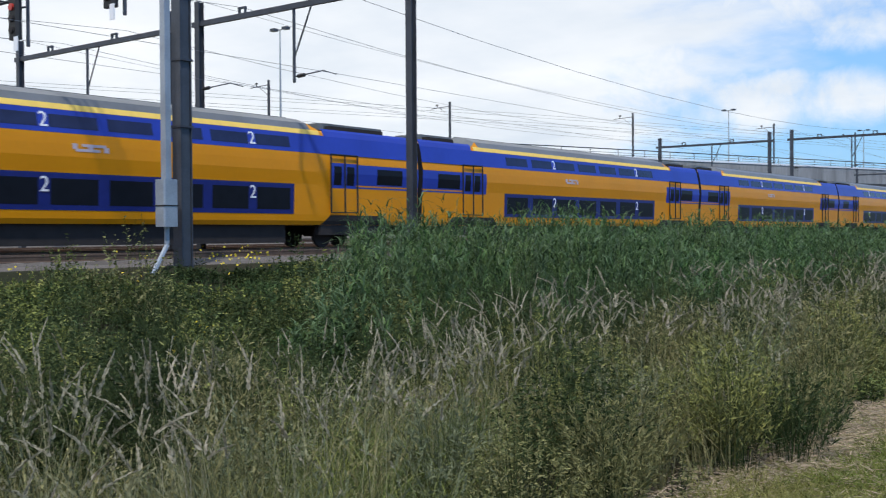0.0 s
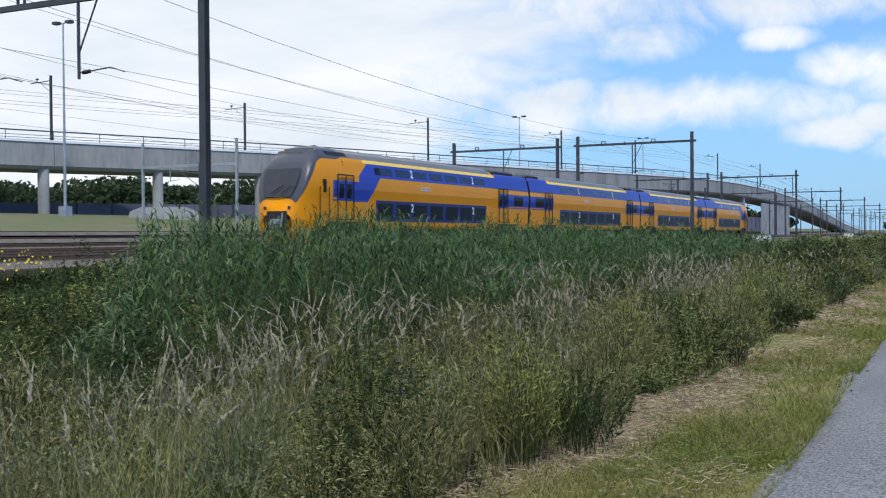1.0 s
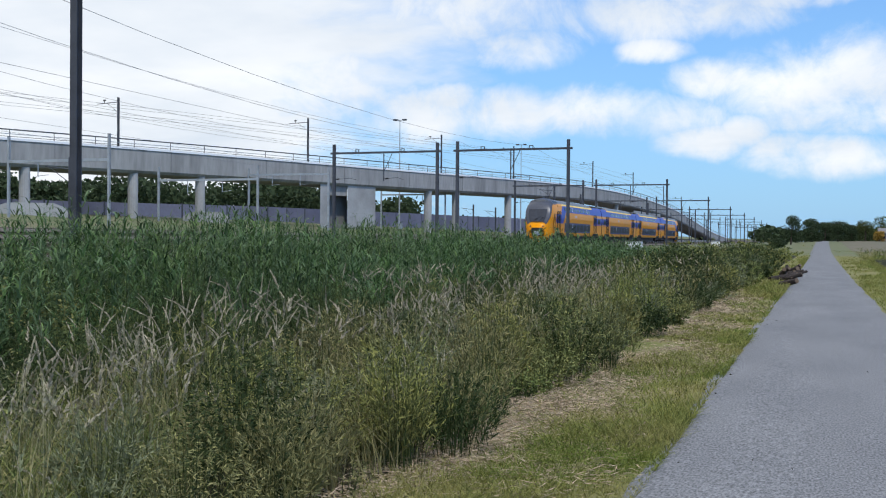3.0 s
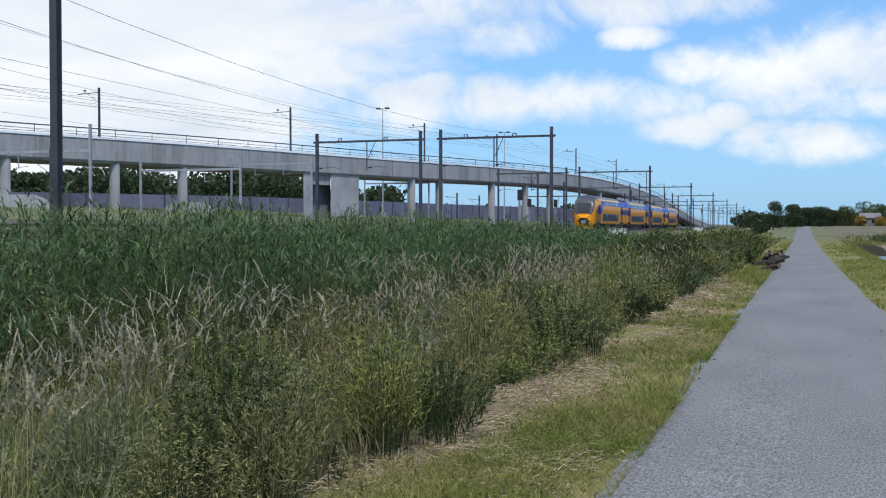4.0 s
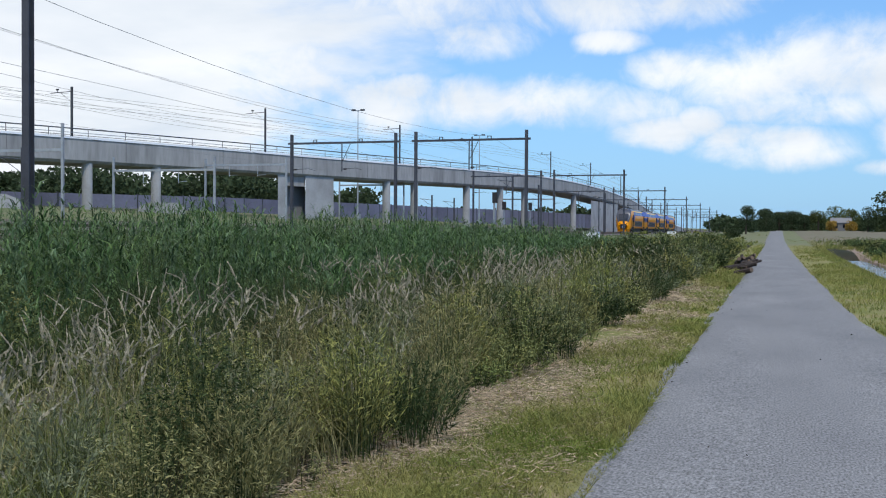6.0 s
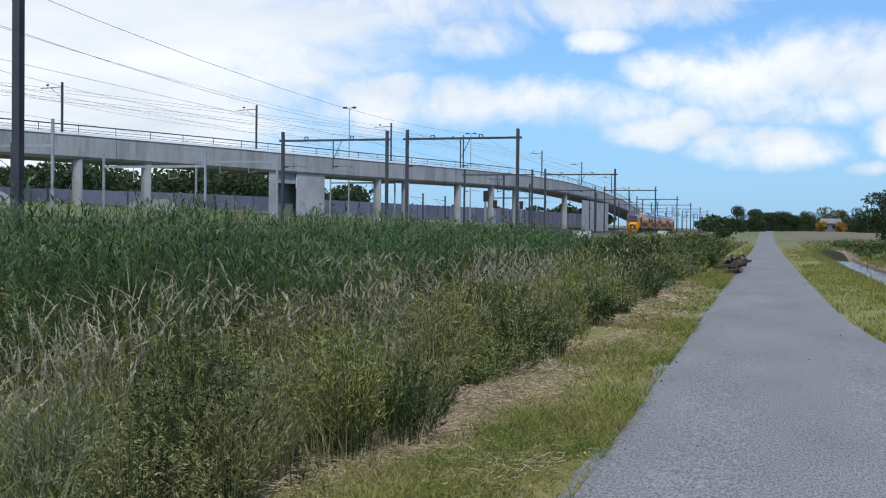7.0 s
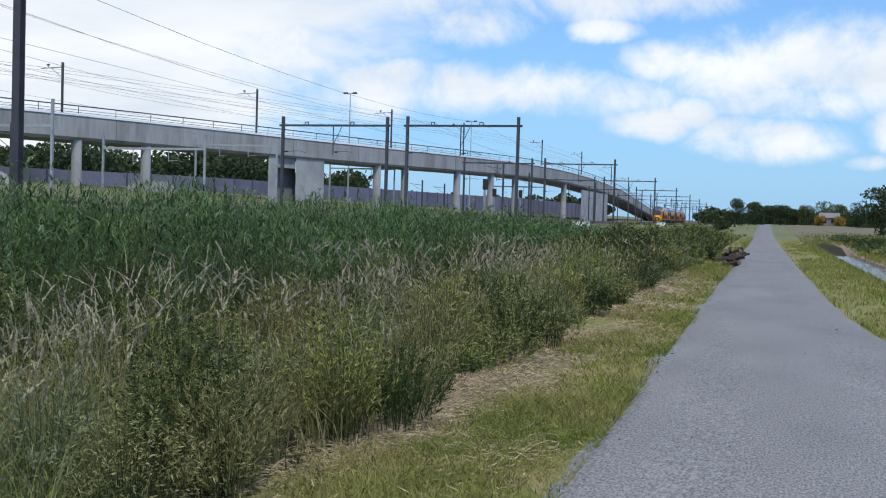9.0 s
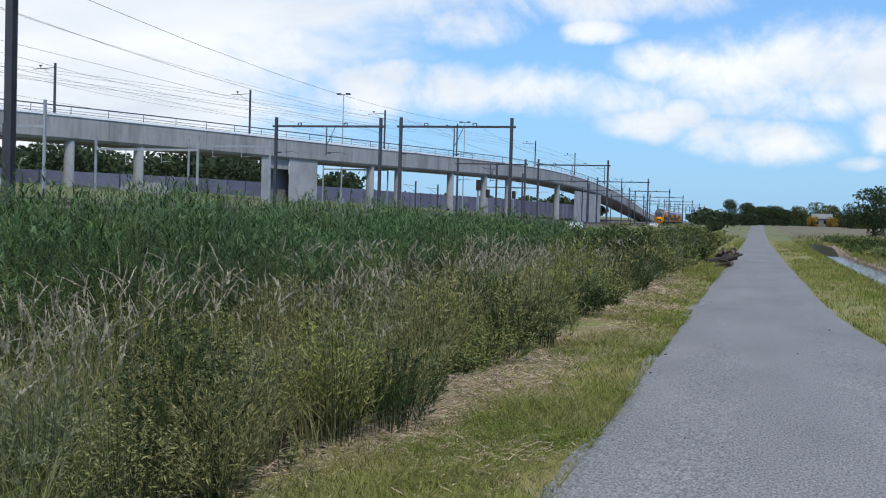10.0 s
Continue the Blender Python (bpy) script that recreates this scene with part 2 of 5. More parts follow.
M_LEAF = mat("tree_leaf", (0.0506, 0.0736, 0.0368), 0.65, vary=0.2, scale=0.3, fine=2, bump=0, island=0.28, trans=0.3, spec=0.08)
M_LEAF2 = mat("bright_leaf", (0.0913, 0.116, 0.0415), 0.6, vary=0.3, scale=0.3, fine=2, bump=0, island=0.5, trans=0.3, spec=0.08)
M_GOLD = mat("golden_leaf", (0.30, 0.19, 0.02), 0.6, vary=0.3, bump=0, island=0.4, trans=0.2)
M_FLOWER = mat("yellow_flower", (0.62, 0.48, 0.03), 0.7, bump=0, island=0.3)
M_BARK = mat("bark", (0.09, 0.07, 0.055), 0.95, vary=0.4, fine=12, bump=0.6)
M_LOG = mat("cut_log", (0.035, 0.025, 0.022), 0.95, vary=0.4, fine=14, bump=0.5, objrand=0.3)
M_LOGEND = mat("log_end", (0.12, 0.085, 0.06), 0.9, vary=0.3, fine=20)
M_VERGE = mat("verge_soil", (0.14, 0.15, 0.05), 0.95, vary=0.35, scale=0.9, fine=14, bump=0.6, col2=(0.22, 0.18, 0.10), spec=0.1)
M_MUD = mat("ditch_bank_mud", (0.21, 0.155, 0.12), 0.95, vary=0.4, scale=0.8, fine=9, bump=0.6)


# ---- mesh helpers ----
def mesh_of(name, verts, faces, mats, idx=None, smooth=False):
    me = bpy.data.meshes.new(name)
    me.from_pydata([tuple(v) for v in verts], [], [tuple(f) for f in faces])
    for m in mats:
        me.materials.append(m)
    if idx is not None:
        me.polygons.foreach_set("material_index", np.array(idx, dtype=np.int32))
    if smooth:
        me.polygons.foreach_set("use_smooth", np.ones(len(me.polygons), dtype=bool))
    me.update()
    return me


class Shape:
    """Collects boxes, beams and prisms into one mesh."""

    def __init__(self):
        self.v, self.f = [], []

    def add(self, verts, faces):
        n = len(self.v)
        self.v += [tuple(q) for q in verts]
        self.f += [tuple(i + n for i in q) for q in faces]
        return self

    def box(self, x0, x1, y0, y1, z0, z1, c=0.0):
        """A block; c > 0 bevels its upright edges."""
        if c <= 0:
            ring = [(x0, y0), (x1, y0), (x1, y1), (x0, y1)]
        else:
            ring = [(x0 + c, y0), (x1 - c, y0), (x1, y0 + c), (x1, y1 - c), (x1 - c, y1), (x0 + c, y1), (x0, y1 - c), (x0, y0 + c)]
        return self.prism(ring, z0, z1)

    def prism(self, ring, z0, z1):
        k = len(ring)
        vs = [(x, y, z0) for x, y in ring] + [(x, y, z1) for x, y in ring]
        fs = [tuple(range(k - 1, -1, -1)), tuple(range(k, 2 * k))] + [(i, (i + 1) % k, k + (i + 1) % k, k + i) for i in range(k)]
        return self.add(vs, fs)

    def beam(self, a, b, r, n=6, r2=None):
        """A round bar from a to b."""
        a, b = Vector(a), Vector(b)
        q = (b - a).to_track_quat("Z", "Y").to_matrix()
        r2 = r if r2 is None else r2
        vs = [a + q @ Vector((r * math.cos(t), r * math.sin(t), 0)) for t in [2 * math.pi * i / n for i in range(n)]]
        vs += [b + q @ Vector((r2 * math.cos(t), r2 * math.sin(t), 0)) for t in [2 * math.pi * i / n for i in range(n)]]
        fs = [tuple(range(n - 1, -1, -1)), tuple(range(n, 2 * n))] + [(i, (i + 1) % n, n + (i + 1) % n, n + i) for i in range(n)]
        return self.add(vs, fs)

    def hbeam(self, x, y, z0, z1, w, d, t=0.02, rot=0.0):
        """An upright H section: two flanges and a web."""
        ring = [(-w, -d), (w, -d), (w, -d + t), (t / 2, -d + t), (t / 2, d - t), (w, d - t), (w, d), (-w, d), (-w, d - t), (-t / 2, d - t), (-t / 2, -d + t), (-w, -d + t)]
        c, s = math.cos(rot), math.sin(rot)
        return self.prism([(x + a * c - b * s, y + a * s + b * c) for a, b in ring], z0, z1)

    def mesh(self, name, m, smooth=False):
        return mesh_of(name, self.v, self.f, [m], smooth=smooth)


def part(name, shape, m, parent, label=""):
    ob = new(name, shape.mesh(name, m) if isinstance(shape, Shape) else shape)
    ob.parent = parent
    return tagged(ob, label) if label else ob


def thing(name, label, category, group="", kind="", at=None):
    ob = new(name)
    ob.empty_display_size = 0.3
    if at is not None:
        ob.matrix_basis = at
    return tagged(ob, label, category, group, kind)


# ---- the plan: x to the right, y along the tracks ----
RAIL_Z = 1.16
TRACKS = [-23.7, -28.0, -34.6, -38.9]
YARD_TRACKS = [-46.5, -50.8, -55.1]


def bend(y):
    """How far the tracks have drifted to the left at y."""
    if y < 60:
        return 0.0
    if y < 230:
        return 0.016 / 340 * (y - 60) ** 2
    return 0.016 / 340 * 170 ** 2 + 0.016 * (y - 230)


PROFILE = [(-2500, 0.0), (-400, 3.0), (-160, 5.0), (-105, 4.6), (-88, 4.3), (-75, 3.4), (-58, 2.2), (-45, 0.98), (-21.6, 0.92), (-20.4, 0.86), (-19.2, 0.45), (-17.2, -0.05), (-14, -0.35), (-8, -0.35),
           (-4.5, -0.08), (-2.8, 0.0), (2.2, 0.0), (3.35, -0.05), (3.8, -0.45), (4.2, -0.8), (5.2, -0.8), (5.45, -0.3), (6.5, 0.02), (8.0, 0.05), (40, 0.0), (2500, 0.0)]


def rise(y):
    """The land lifts a little towards the far trees."""
    return 1.7 * min(1, max(0, (y - 70) / 250)) ** 1.6


def ground_z(x, y):
    X = x + bend(y) * (0 if x > -10 else min(1, (-x - 10) / 8))
    z = float(np.interp(X, [p[0] for p in PROFILE], [p[1] for p in PROFILE]))
    if x > 3.4 and x < 8:
        k = min(1, max(0, (84 - y) / 10))
        z *= k
    if x > -10:
        z += rise(y)
    return z


def path_edges(y):
    """The asphalt's left and right edge at y; it widens towards the viewer."""
    return -1.14 - 0.0055 * y, np.interp(y, [0, 12, 15.5, 18.5, 22, 31, 46, 140, 400], [2.0, 1.82, 1.64, 1.46, 1.29, 1.2, 1.04, 0.47, 0.3])


def build_ground():
    xs = sorted(set([p[0] for p in PROFILE] + [-1200, -700, -280, -120, -85, -68, -54, -40, -33, -27, -20.8, -18.2, -16, -11, -6, -3.6, -1, 0.6, 3.0, 4.8, 5.9, 7.3, 12, 20, 80, 200, 600, 1300]))
    ys = [-80, -40, -15] + list(range(-5, 120, 3)) + list(range(120, 400, 15)) + [430, 500, 600, 800, 1200, 1800, 2600]
    vs = [(x - (bend(y) if x < -18 else 0), y, ground_z(x - (bend(y) if x < -18 else 0), y)) for y in ys for x in xs]
    n = len(xs)
    fs, idx = [], []
    for j in range(len(ys) - 1):
        for i in range(n - 1):
            fs.append((j * n + i, j * n + i + 1, (j + 1) * n + i + 1, (j + 1) * n + i))
            xc = (xs[i] + xs[i + 1]) / 2
            far_off = ys[j] > 112 and xc > -20.6
            # slot 0, the soil darkened with plant shade, covers meadow and ditch
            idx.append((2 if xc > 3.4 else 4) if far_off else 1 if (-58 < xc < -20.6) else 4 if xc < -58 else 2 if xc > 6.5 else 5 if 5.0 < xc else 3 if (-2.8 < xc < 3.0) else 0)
    ob = new("ground", mesh_of("ground", vs, fs, [M_SHADE_SOIL, M_BALLAST, M_FIELD, M_VERGE, M_YARD, M_MUD], idx))
    tagged(ob, "flat Dutch meadow ground with ditch, verge and railway embankment", "ground", kind="structure")
    # the asphalt path: slightly crowned, with crumbling edges
    rng = random.Random(3)
    vs, fs = [], []
    ys = [-12 + 0.16 * i for i in range(550)] + [76 + 4 * i for i in range(140)]
    for y in ys:
        j = 0.014 if y < 76 else 0.06
        el, er = path_edges(y)
        l = el + 0.02 * math.sin(y * 0.9) + 0.012 * math.sin(y * 2.3 + 1) + rng.uniform(-j, j)
        r = er + 0.03 * math.sin(y * 0.8 + 2) + 0.02 * math.sin(y * 2.1) + rng.uniform(-j, j)
        for k in range(7):
            x = l + (r - l) * k / 6
            vs.append((x, y, rise(y) + 0.035 - 0.02 * abs(k - 3) / 3 - (0.01 if k in (0, 6) else 0)))
    for j in range(len(ys) - 1):
        for k in range(6):
            a = j * 7 + k
            fs.append((a, a + 1, a + 8, a + 7))
    tagged(new("cycle_path", mesh_of("cycle_path", vs, fs, [M_ASPHALT])), "long straight grey asphalt cycle path with crumbling edges", "path", kind="structure")
    wv, wf = [], []
    for y in range(-10, 81, 4):
        wv += [(3.4, y, -0.42), (5.6, y, -0.42)]
    for j in range(len(wv) // 2 - 1):
        wf.append((2 * j, 2 * j + 1, 2 * j + 3, 2 * j + 2))
    tagged(new("ditch_water", mesh_of("ditch_water", wv, wf, [M_WATER])), "still ditch water reflecting the bright sky", "water", kind="structure")


build_ground()


# ---- the railway ----
def build_tracks():
    ys = [-60, -30, 0] + list(range(15, 420, 15)) + list(range(420, 1000, 40))
    prof = [(-0.065, 0.0), (0.065, 0.0), (0.03, 0.03), (0.03, 0.11), (0.04, 0.13), (0.036, 0.16), (-0.036, 0.16), (-0.04, 0.13), (-0.03, 0.11), (-0.03, 0.03)]
    for x0 in TRACKS + YARD_TRACKS:
        up = max(0.0, ground_z(x0, 0) - 0.95)
        tr = thing("railway_track", "railway track of rusty rails on grey sleepers in ballast", "railway track", "parallel railway tracks", "structure")
        for dx in (-0.75, 0.75):
            vs, fs = [], []
            n = len(prof)
            for y in ys:
                vs += [(x0 - bend(y) + dx + a, y, RAIL_Z - 0.16 + up + b) for a, b in prof]
            for j in range(len(ys) - 1):
                fs += [(j * n + i, j * n + (i + 1) % n, (j + 1) * n + (i + 1) % n, (j + 1) * n + i) for i in range(n)]
            part("rail", mesh_of("rail", vs, fs, [M_RAIL]), M_RAIL, tr)
        sl = Shape().box(-1.26, 1.26, -0.13, 0.13, -0.12, 0.0, 0.03).mesh("sleeper", M_SLEEPER)
        if x0 > -30:
            for i in range(130):
                y = 6 + 0.62 * i
                ob = new("sleeper", sl)
                ob.parent = tr
                ob.matrix_basis = pose(x0 - bend(y), y, RAIL_Z - 0.165, 0, 0, 0)
        # ballast shoulder under the track
        vs, fs = [], []
        for y in ys:
            vs += [(x0 - bend(y) + a, y, b + up * 1.12) for a, b in ((-2.1, 0.9), (-1.5, 0.985), (1.5, 0.985), (2.1, 0.75))]
        for j in range(len(ys) - 1):
            fs += [(j * 4 + i, j * 4 + i + 1, j * 4 + i + 5, j * 4 + i + 4) for i in range(3)]
        part("ballast_bed", mesh_of("ballast_bed", vs, fs, [M_BALLAST]), M_BALLAST, tr)


build_tracks()
BEAM_Z, MAST_Z = 9.25, 10.05
PORTALS = [25.2 + 62.0 * k - (0.0 if k < 2 else 1.5 * (k - 1)) for k in range(-1, 11)]


def mast(th, x, y, z1, w=0.12, d=0.12, m=None):
    part("mast", Shape().hbeam(x, y, ground_z(x, y) - 0.3, z1, w, d), m or M_STEEL, th)
    part("footing", Shape().box(x - 0.3, x + 0.3, y - 0.3, y + 0.3, ground_z(x, y) - 0.4, ground_z(x, y) + 0.12, 0.03), M_CONC, th)


def build_portal(y, xa, xb, ya=0.0):
    """A catenary portal: two masts, a cross beam, drop posts with cantilever arms and insulators."""
    b = bend(y)
    xa, xb = xa - b, xb - b
    th = thing("catenary_portal", "dark steel catenary portal spanning two railway tracks", "catenary portal", "catenary portals along the tracks")
    mast(th, xa, y, MAST_Z)
    mast(th, xb, y, MAST_Z - 0.05)
    part("cross_beam", Shape().box(xa - 0.35, xb + 0.35, y - 0.07, y + 0.07, BEAM_Z - 0.09, BEAM_Z + 0.09), M_STEEL, th)
    xd = xa + (xb - xa) * 0.49

    def arm(x0, x1, parent):
        z = BEAM_Z - 2.35
        part("cantilever_arm", Shape().beam((x0, y, z), (x0 + (x1 - x0) * 0.7, y, z + 0.08), 0.022).beam((x0 + (x1 - x0) * 0.7, y, z + 0.08), (x1, y, z - 0.1), 0.018), M_STEEL, parent)
        part("insulator", Shape().beam((x0 + 0.12, y, z), (x0 + 0.42, y, z + 0.02), 0.065, 8), M_BLACKP, parent)
    drop = part("drop_post", Shape().beam((xd, y, BEAM_Z), (xd, y, BEAM_Z - 2.55), 0.055).beam((xd + 0.85, y, BEAM_Z), (xd, y, BEAM_Z - 1.75), 0.03), M_STEEL, th)
    arm(xd + 0.05, xd + 1.9, drop)
    arm(xa + 0.1, xa + 2.3, th)
    for xt in (xa + 2.3, xd + 1.8):
        part("wire_saddle", Shape().box(xt - 0.18, xt + 0.18, y - 0.05, y + 0.05, BEAM_Z + 0.26, BEAM_Z + 0.32).box(xt - 0.18, xt - 0.12, y - 0.04, y + 0.04, BEAM_Z + 0.09, BEAM_Z + 0.26).box(xt + 0.12, xt + 0.18, y - 0.04, y + 0.04, BEAM_Z + 0.09, BEAM_Z + 0.26), M_STEEL, th)


for y in PORTALS:
    build_portal(y, -30.3, -20.45)
    build_portal(y + 0.1, -42.2, -32.2)


def build_wires():
    """Messenger and contact wires of each track, and the feeders along the mast tops, each sagging between portals."""
    def span_wire(name, label, xs, z, sag, r):
        vs, fs = [], []
        pts = []
        for k in range(len(PORTALS) - 1):
            a, b = PORTALS[k], PORTALS[k + 1]
            n = 8 if a < 200 else 3
            for i in range(n):
                s = i / n
                y = a + (b - a) * s
                pts.append((xs - bend(y), y, z - sag * 4 * s * (1 - s)))
        m = 4
        for p in pts:
            vs += [(p[0] + r * math.cos(math.pi * (0.25 + q / 2)), p[1], p[2] + r * math.sin(math.pi * (0.25 + q / 2))) for q in range(m)]
        for j in range(len(pts) - 1):
            fs += [(j * m + q, j * m + (q + 1) % m, (j + 1) * m + (q + 1) % m, (j + 1) * m + q) for q in range(m)]
        ob = new(name, mesh_of(name, vs, fs, [M_WIRE]))
        tagged(ob, label, "wire", "overhead wires above the tracks")
    for x in TRACKS:
        span_wire("messenger_wire", "sagging overhead messenger wire above a railway track", x, BEAM_Z + 0.3, 1.1, 0.010)
        span_wire("contact_wire", "taut overhead contact wire above a railway track", x, BEAM_Z - 2.4, 0.05, 0.008)
    for x in (-30.3, -42.2):
        span_wire("feeder_wire", "sagging feeder wire carried on the mast tops", x, MAST_Z + 0.05, 0.9, 0.008)


build_wires()


def build_signal_mast():
    """The thick column beside the tracks with its gantry and hanging signals."""
    y, x = 16.5, -20.5
    th = thing("signal_gantry", "thick grey steel signal gantry mast with cabinet and hanging signals", "signal gantry")
    part("column", Shape().hbeam(x, y, 0.5, 9.4, 0.16, 0.17, 0.025).box(x - 0.13, x + 0.13, y - 0.12, y + 0.12, 0.5, 9.4), M_STEEL, th)
    for z in (4.2, 5.8, 7.4):
        part("band_clamp", Shape().box(x - 0.19, x + 0.19, y - 0.2, y + 0.2, z, z + 0.05), M_STEEL, th)
    # lattice gantry over the tracks
    g = Shape()
    for z in (8.4, 9.1):
        for dy in (-0.3, 0.3):
            g.beam((x, y + dy, z), (x - 22.5, y + dy, z), 0.05)
    for k in range(22):
        xa = x - 1.02 * k
        g.beam((xa, y - 0.3, 8.4), (xa - 1.0, y - 0.3, 9.1), 0.025).beam((xa, y + 0.3, 9.1), (xa - 1.0, y + 0.3, 8.4), 0.025).beam((xa, y - 0.3, 8.4), (xa, y + 0.3, 8.4), 0.025)
    part("lattice_beam", g, M_STEEL, th)
    part("far_column", Shape().hbeam(x - 22.3, y, 0.6, 9.4, 0.18, 0.18, 0.03), M_STEEL, th)
    for xs, z in ((-27.4, 7.1), (-23.0, 7.4)):
        sg = part("signal_head", Shape().box(xs - 0.24, xs + 0.24, y - 0.3, y - 0.1, z, z + 1.15, 0.07), M_BLACKP, th)
        part("hanger", Shape().beam((xs + 0.3, y, z - 0.2), (xs + 0.3, y, 8.5), 0.05).beam((xs, y - 0.1, z + 0.9), (xs + 0.3, y, z + 0.9), 0.03), M_STEEL, sg)
        for q in range(3):
            part("signal_lens", Shape().beam((xs, y - 0.3, z + 0.25 + 0.32 * q), (xs, y - 0.36, z + 0.25 + 0.32 * q), 0.1, 12), M_RED if q == 2 and xs < -26 else M_DARK, sg)
        part("sign_plate", Shape().box(xs + 0.12, xs + 0.3, y - 0.33, y - 0.3, z - 0.35, z + 0.05), M_WHITE, sg)
    cab = thing("relay_cabinet", "grey metal relay cabinet fixed beside the signal mast", "cabinet")
    cx, cy = -20.25, 15.82
    part("cabinet_body", Shape().box(cx - 0.18, cx + 0.18, cy - 0.2, cy + 0.2, 1.82, 2.93, 0.03), M_GALV, cab)
    part("door_gap", Shape().box(cx - 0.19, cx + 0.19, cy - 0.21, cy + 0.21, 2.3, 2.33), M_BLACKP, cab)
    part("conduit", Shape().beam((cx, cy, 1.85), (cx, cy, 1.35), 0.06).beam((cx, cy, 1.38), (cx + 0.3, cy - 0.65, 0.72), 0.06), M_GALV, cab)
    part("guide_post", Shape().box(cx - 0.09, cx + 0.09, cy - 0.08, cy + 0.08, 2.9, 7.4), M_GALV, cab)


build_signal_mast()


# ---- the flyover ----
FLY = [(-97.0, 66.0, 12.2), (-92.5, 78.0, 12.3), (-80.9, 108.0, 12.5), (-70.4, 138.0, 12.5), (-61.3, 168.0, 12.55), (-54.0, 200.0, 13.0), (-48.9, 240.0, 13.5), (-46.6, 290.0, 12.9), (-46.6, 353.0, 11.5), (-48.5, 430.0, 8.4),
       (-51.0, 520.0, 5.2), (-53.5, 620.0, 3.0)]


def fly_at(y):
    ys = [p[1] for p in FLY]
    x, z = float(np.interp(y, ys, [p[0] for p in FLY])), float(np.interp(y, ys, [p[2] for p in FLY]))
    return x, z


def fly_smooth():
    """Even steps along the flyover, eased over its corners."""
    ys = np.linspace(30, 620, 119)
    k = np.ones(9) / 9

    def ease(col):
        q = np.interp(ys, [p[1] for p in FLY], [p[col] for p in FLY])
        return np.convolve(np.r_[[q[0]] * 4, q, [q[-1]] * 4], k, "valid")
    slope = (FLY[1][0] - FLY[0][0]) / (FLY[1][1] - FLY[0][1])
    xs = ease(0)
    near = ys < 66
    xs = np.where(near, FLY[0][0] + slope * (ys - 66) * 0.9, xs)
    return ys, xs, ease(2)


def build_flyover():
    ys, xs, zs = fly_smooth()
    fly = thing("railway_flyover", "long pale concrete railway flyover on round piers with steel railings", "viaduct")
    tang = np.gradient(xs, ys)

    def sweep(name, sect, m, step=1, y0=0, y1=999):
        vs, fs = [], []
        n = len(sect)
        sel = [i for i in range(0, len(ys), step) if y0 <= ys[i] <= y1]
        for i in sel:
            nx, ny = 1 / math.hypot(1, tang[i]), -tang[i] / math.hypot(1, tang[i])
            vs += [(xs[i] + a * nx, ys[i] + a * ny, zs[i] + b) for a, b in sect]
        for j in range(len(sel) - 1):
            fs += [(j * n + i, j * n + (i + 1) % n, (j + 1) * n + (i + 1) % n, (j + 1) * n + i) for i in range(n)]
        fs += [tuple(range(n)), tuple(range((len(sel) - 1) * n + n - 1, (len(sel) - 1) * n - 1, -1))]
        part(name, mesh_of(name, vs, fs, [m]), m, fly)
    sweep("girder", [(0, 0), (0, -2.75), (-0.35, -3.1), (-7.6, -3.1), (-8, -2.75), (-8, 0), (-7.7, 0), (-7.7, -0.9), (-0.3, -0.9), (-0.3, 0)], M_CONC)
    sweep("edge_cap", [(0.1, 0.06), (0.1, -0.2), (0.004, -0.2), (0.004, 0.06)], M_WHITE)
    for k in (0.5, 0.95):
        sweep("railing_bar", [(-0.08, k), (-0.16, k), (-0.16, k + (0.14 if k > 0.9 else 0.07)), (-0.08, k + (0.14 if k > 0.9 else 0.07))], M_GALV if k < 0.9 else M_STEEL)
        sweep("railing_bar", [(-7.86, k), (-7.9, k), (-7.9, k + 0.06), (-7.86, k + 0.06)], M_GALV if k < 0.9 else M_STEEL)
    posts = Shape()
    for i in range(0, len(ys), 1):
        if ys[i] < 420:
            for s in (0,):
                x = xs[i] - 0.12 + tang[i] * 5 * s
                posts.box(x - 0.03, x + 0.03, ys[i] + 5 * s - 0.03, ys[i] + 5 * s + 0.03, zs[i] - 0.02, zs[i] + 0.98)
    tagged(part("railing_post", posts, M_STEEL, fly), kind="stuff")
    # segment joints in the girder's face
    for i in range(2, len(ys) - 40, 3):
        nx = 1 / math.hypot(1, tang[i])
        part("segment_joint", Shape().box(xs[i] - 0.1, xs[i] + 0.025, ys[i] - 0.04, ys[i] + 0.04, zs[i] - 2.7, zs[i] - 0.17), M_CONC_DK, fly)

    def on_ray(rel):
        """Where the line at this angle left of the tracks meets the flyover."""
        r = [math.degrees(math.atan2(-x, y)) for x, y in zip(xs, ys)]
        y = float(np.interp(-rel, [-q for q in r], ys))
        return float(np.interp(y, ys, xs)), y, float(np.interp(y, ys, zs)), float(np.interp(y, ys, tang))

    def pier(rel, w, m, d=0.75):
        x, y, z, t = on_ray(rel)
        gz = ground_z(x, y)
        part("pier", Shape().prism([(x - 0.9 + d * math.cos(a) * 0.9, y + w / 2 * math.sin(a)) for a in [2 * math.pi * i / 16 for i in range(16)]], gz - 0.5, z - 3.05), m, fly)
        part("bearing", Shape().box(x - 1.3, x - 0.6, y - w * 0.4, y + w * 0.4, z - 3.1, z - 3.0), M_CONC_DK, fly)
    for rel in (46.8, 41.2, 35.95, 32.55, 20.5, 19.0, 16.2, 14.4, 13.1, 10.5):
        pier(rel, 1.1, M_CONC_LT)
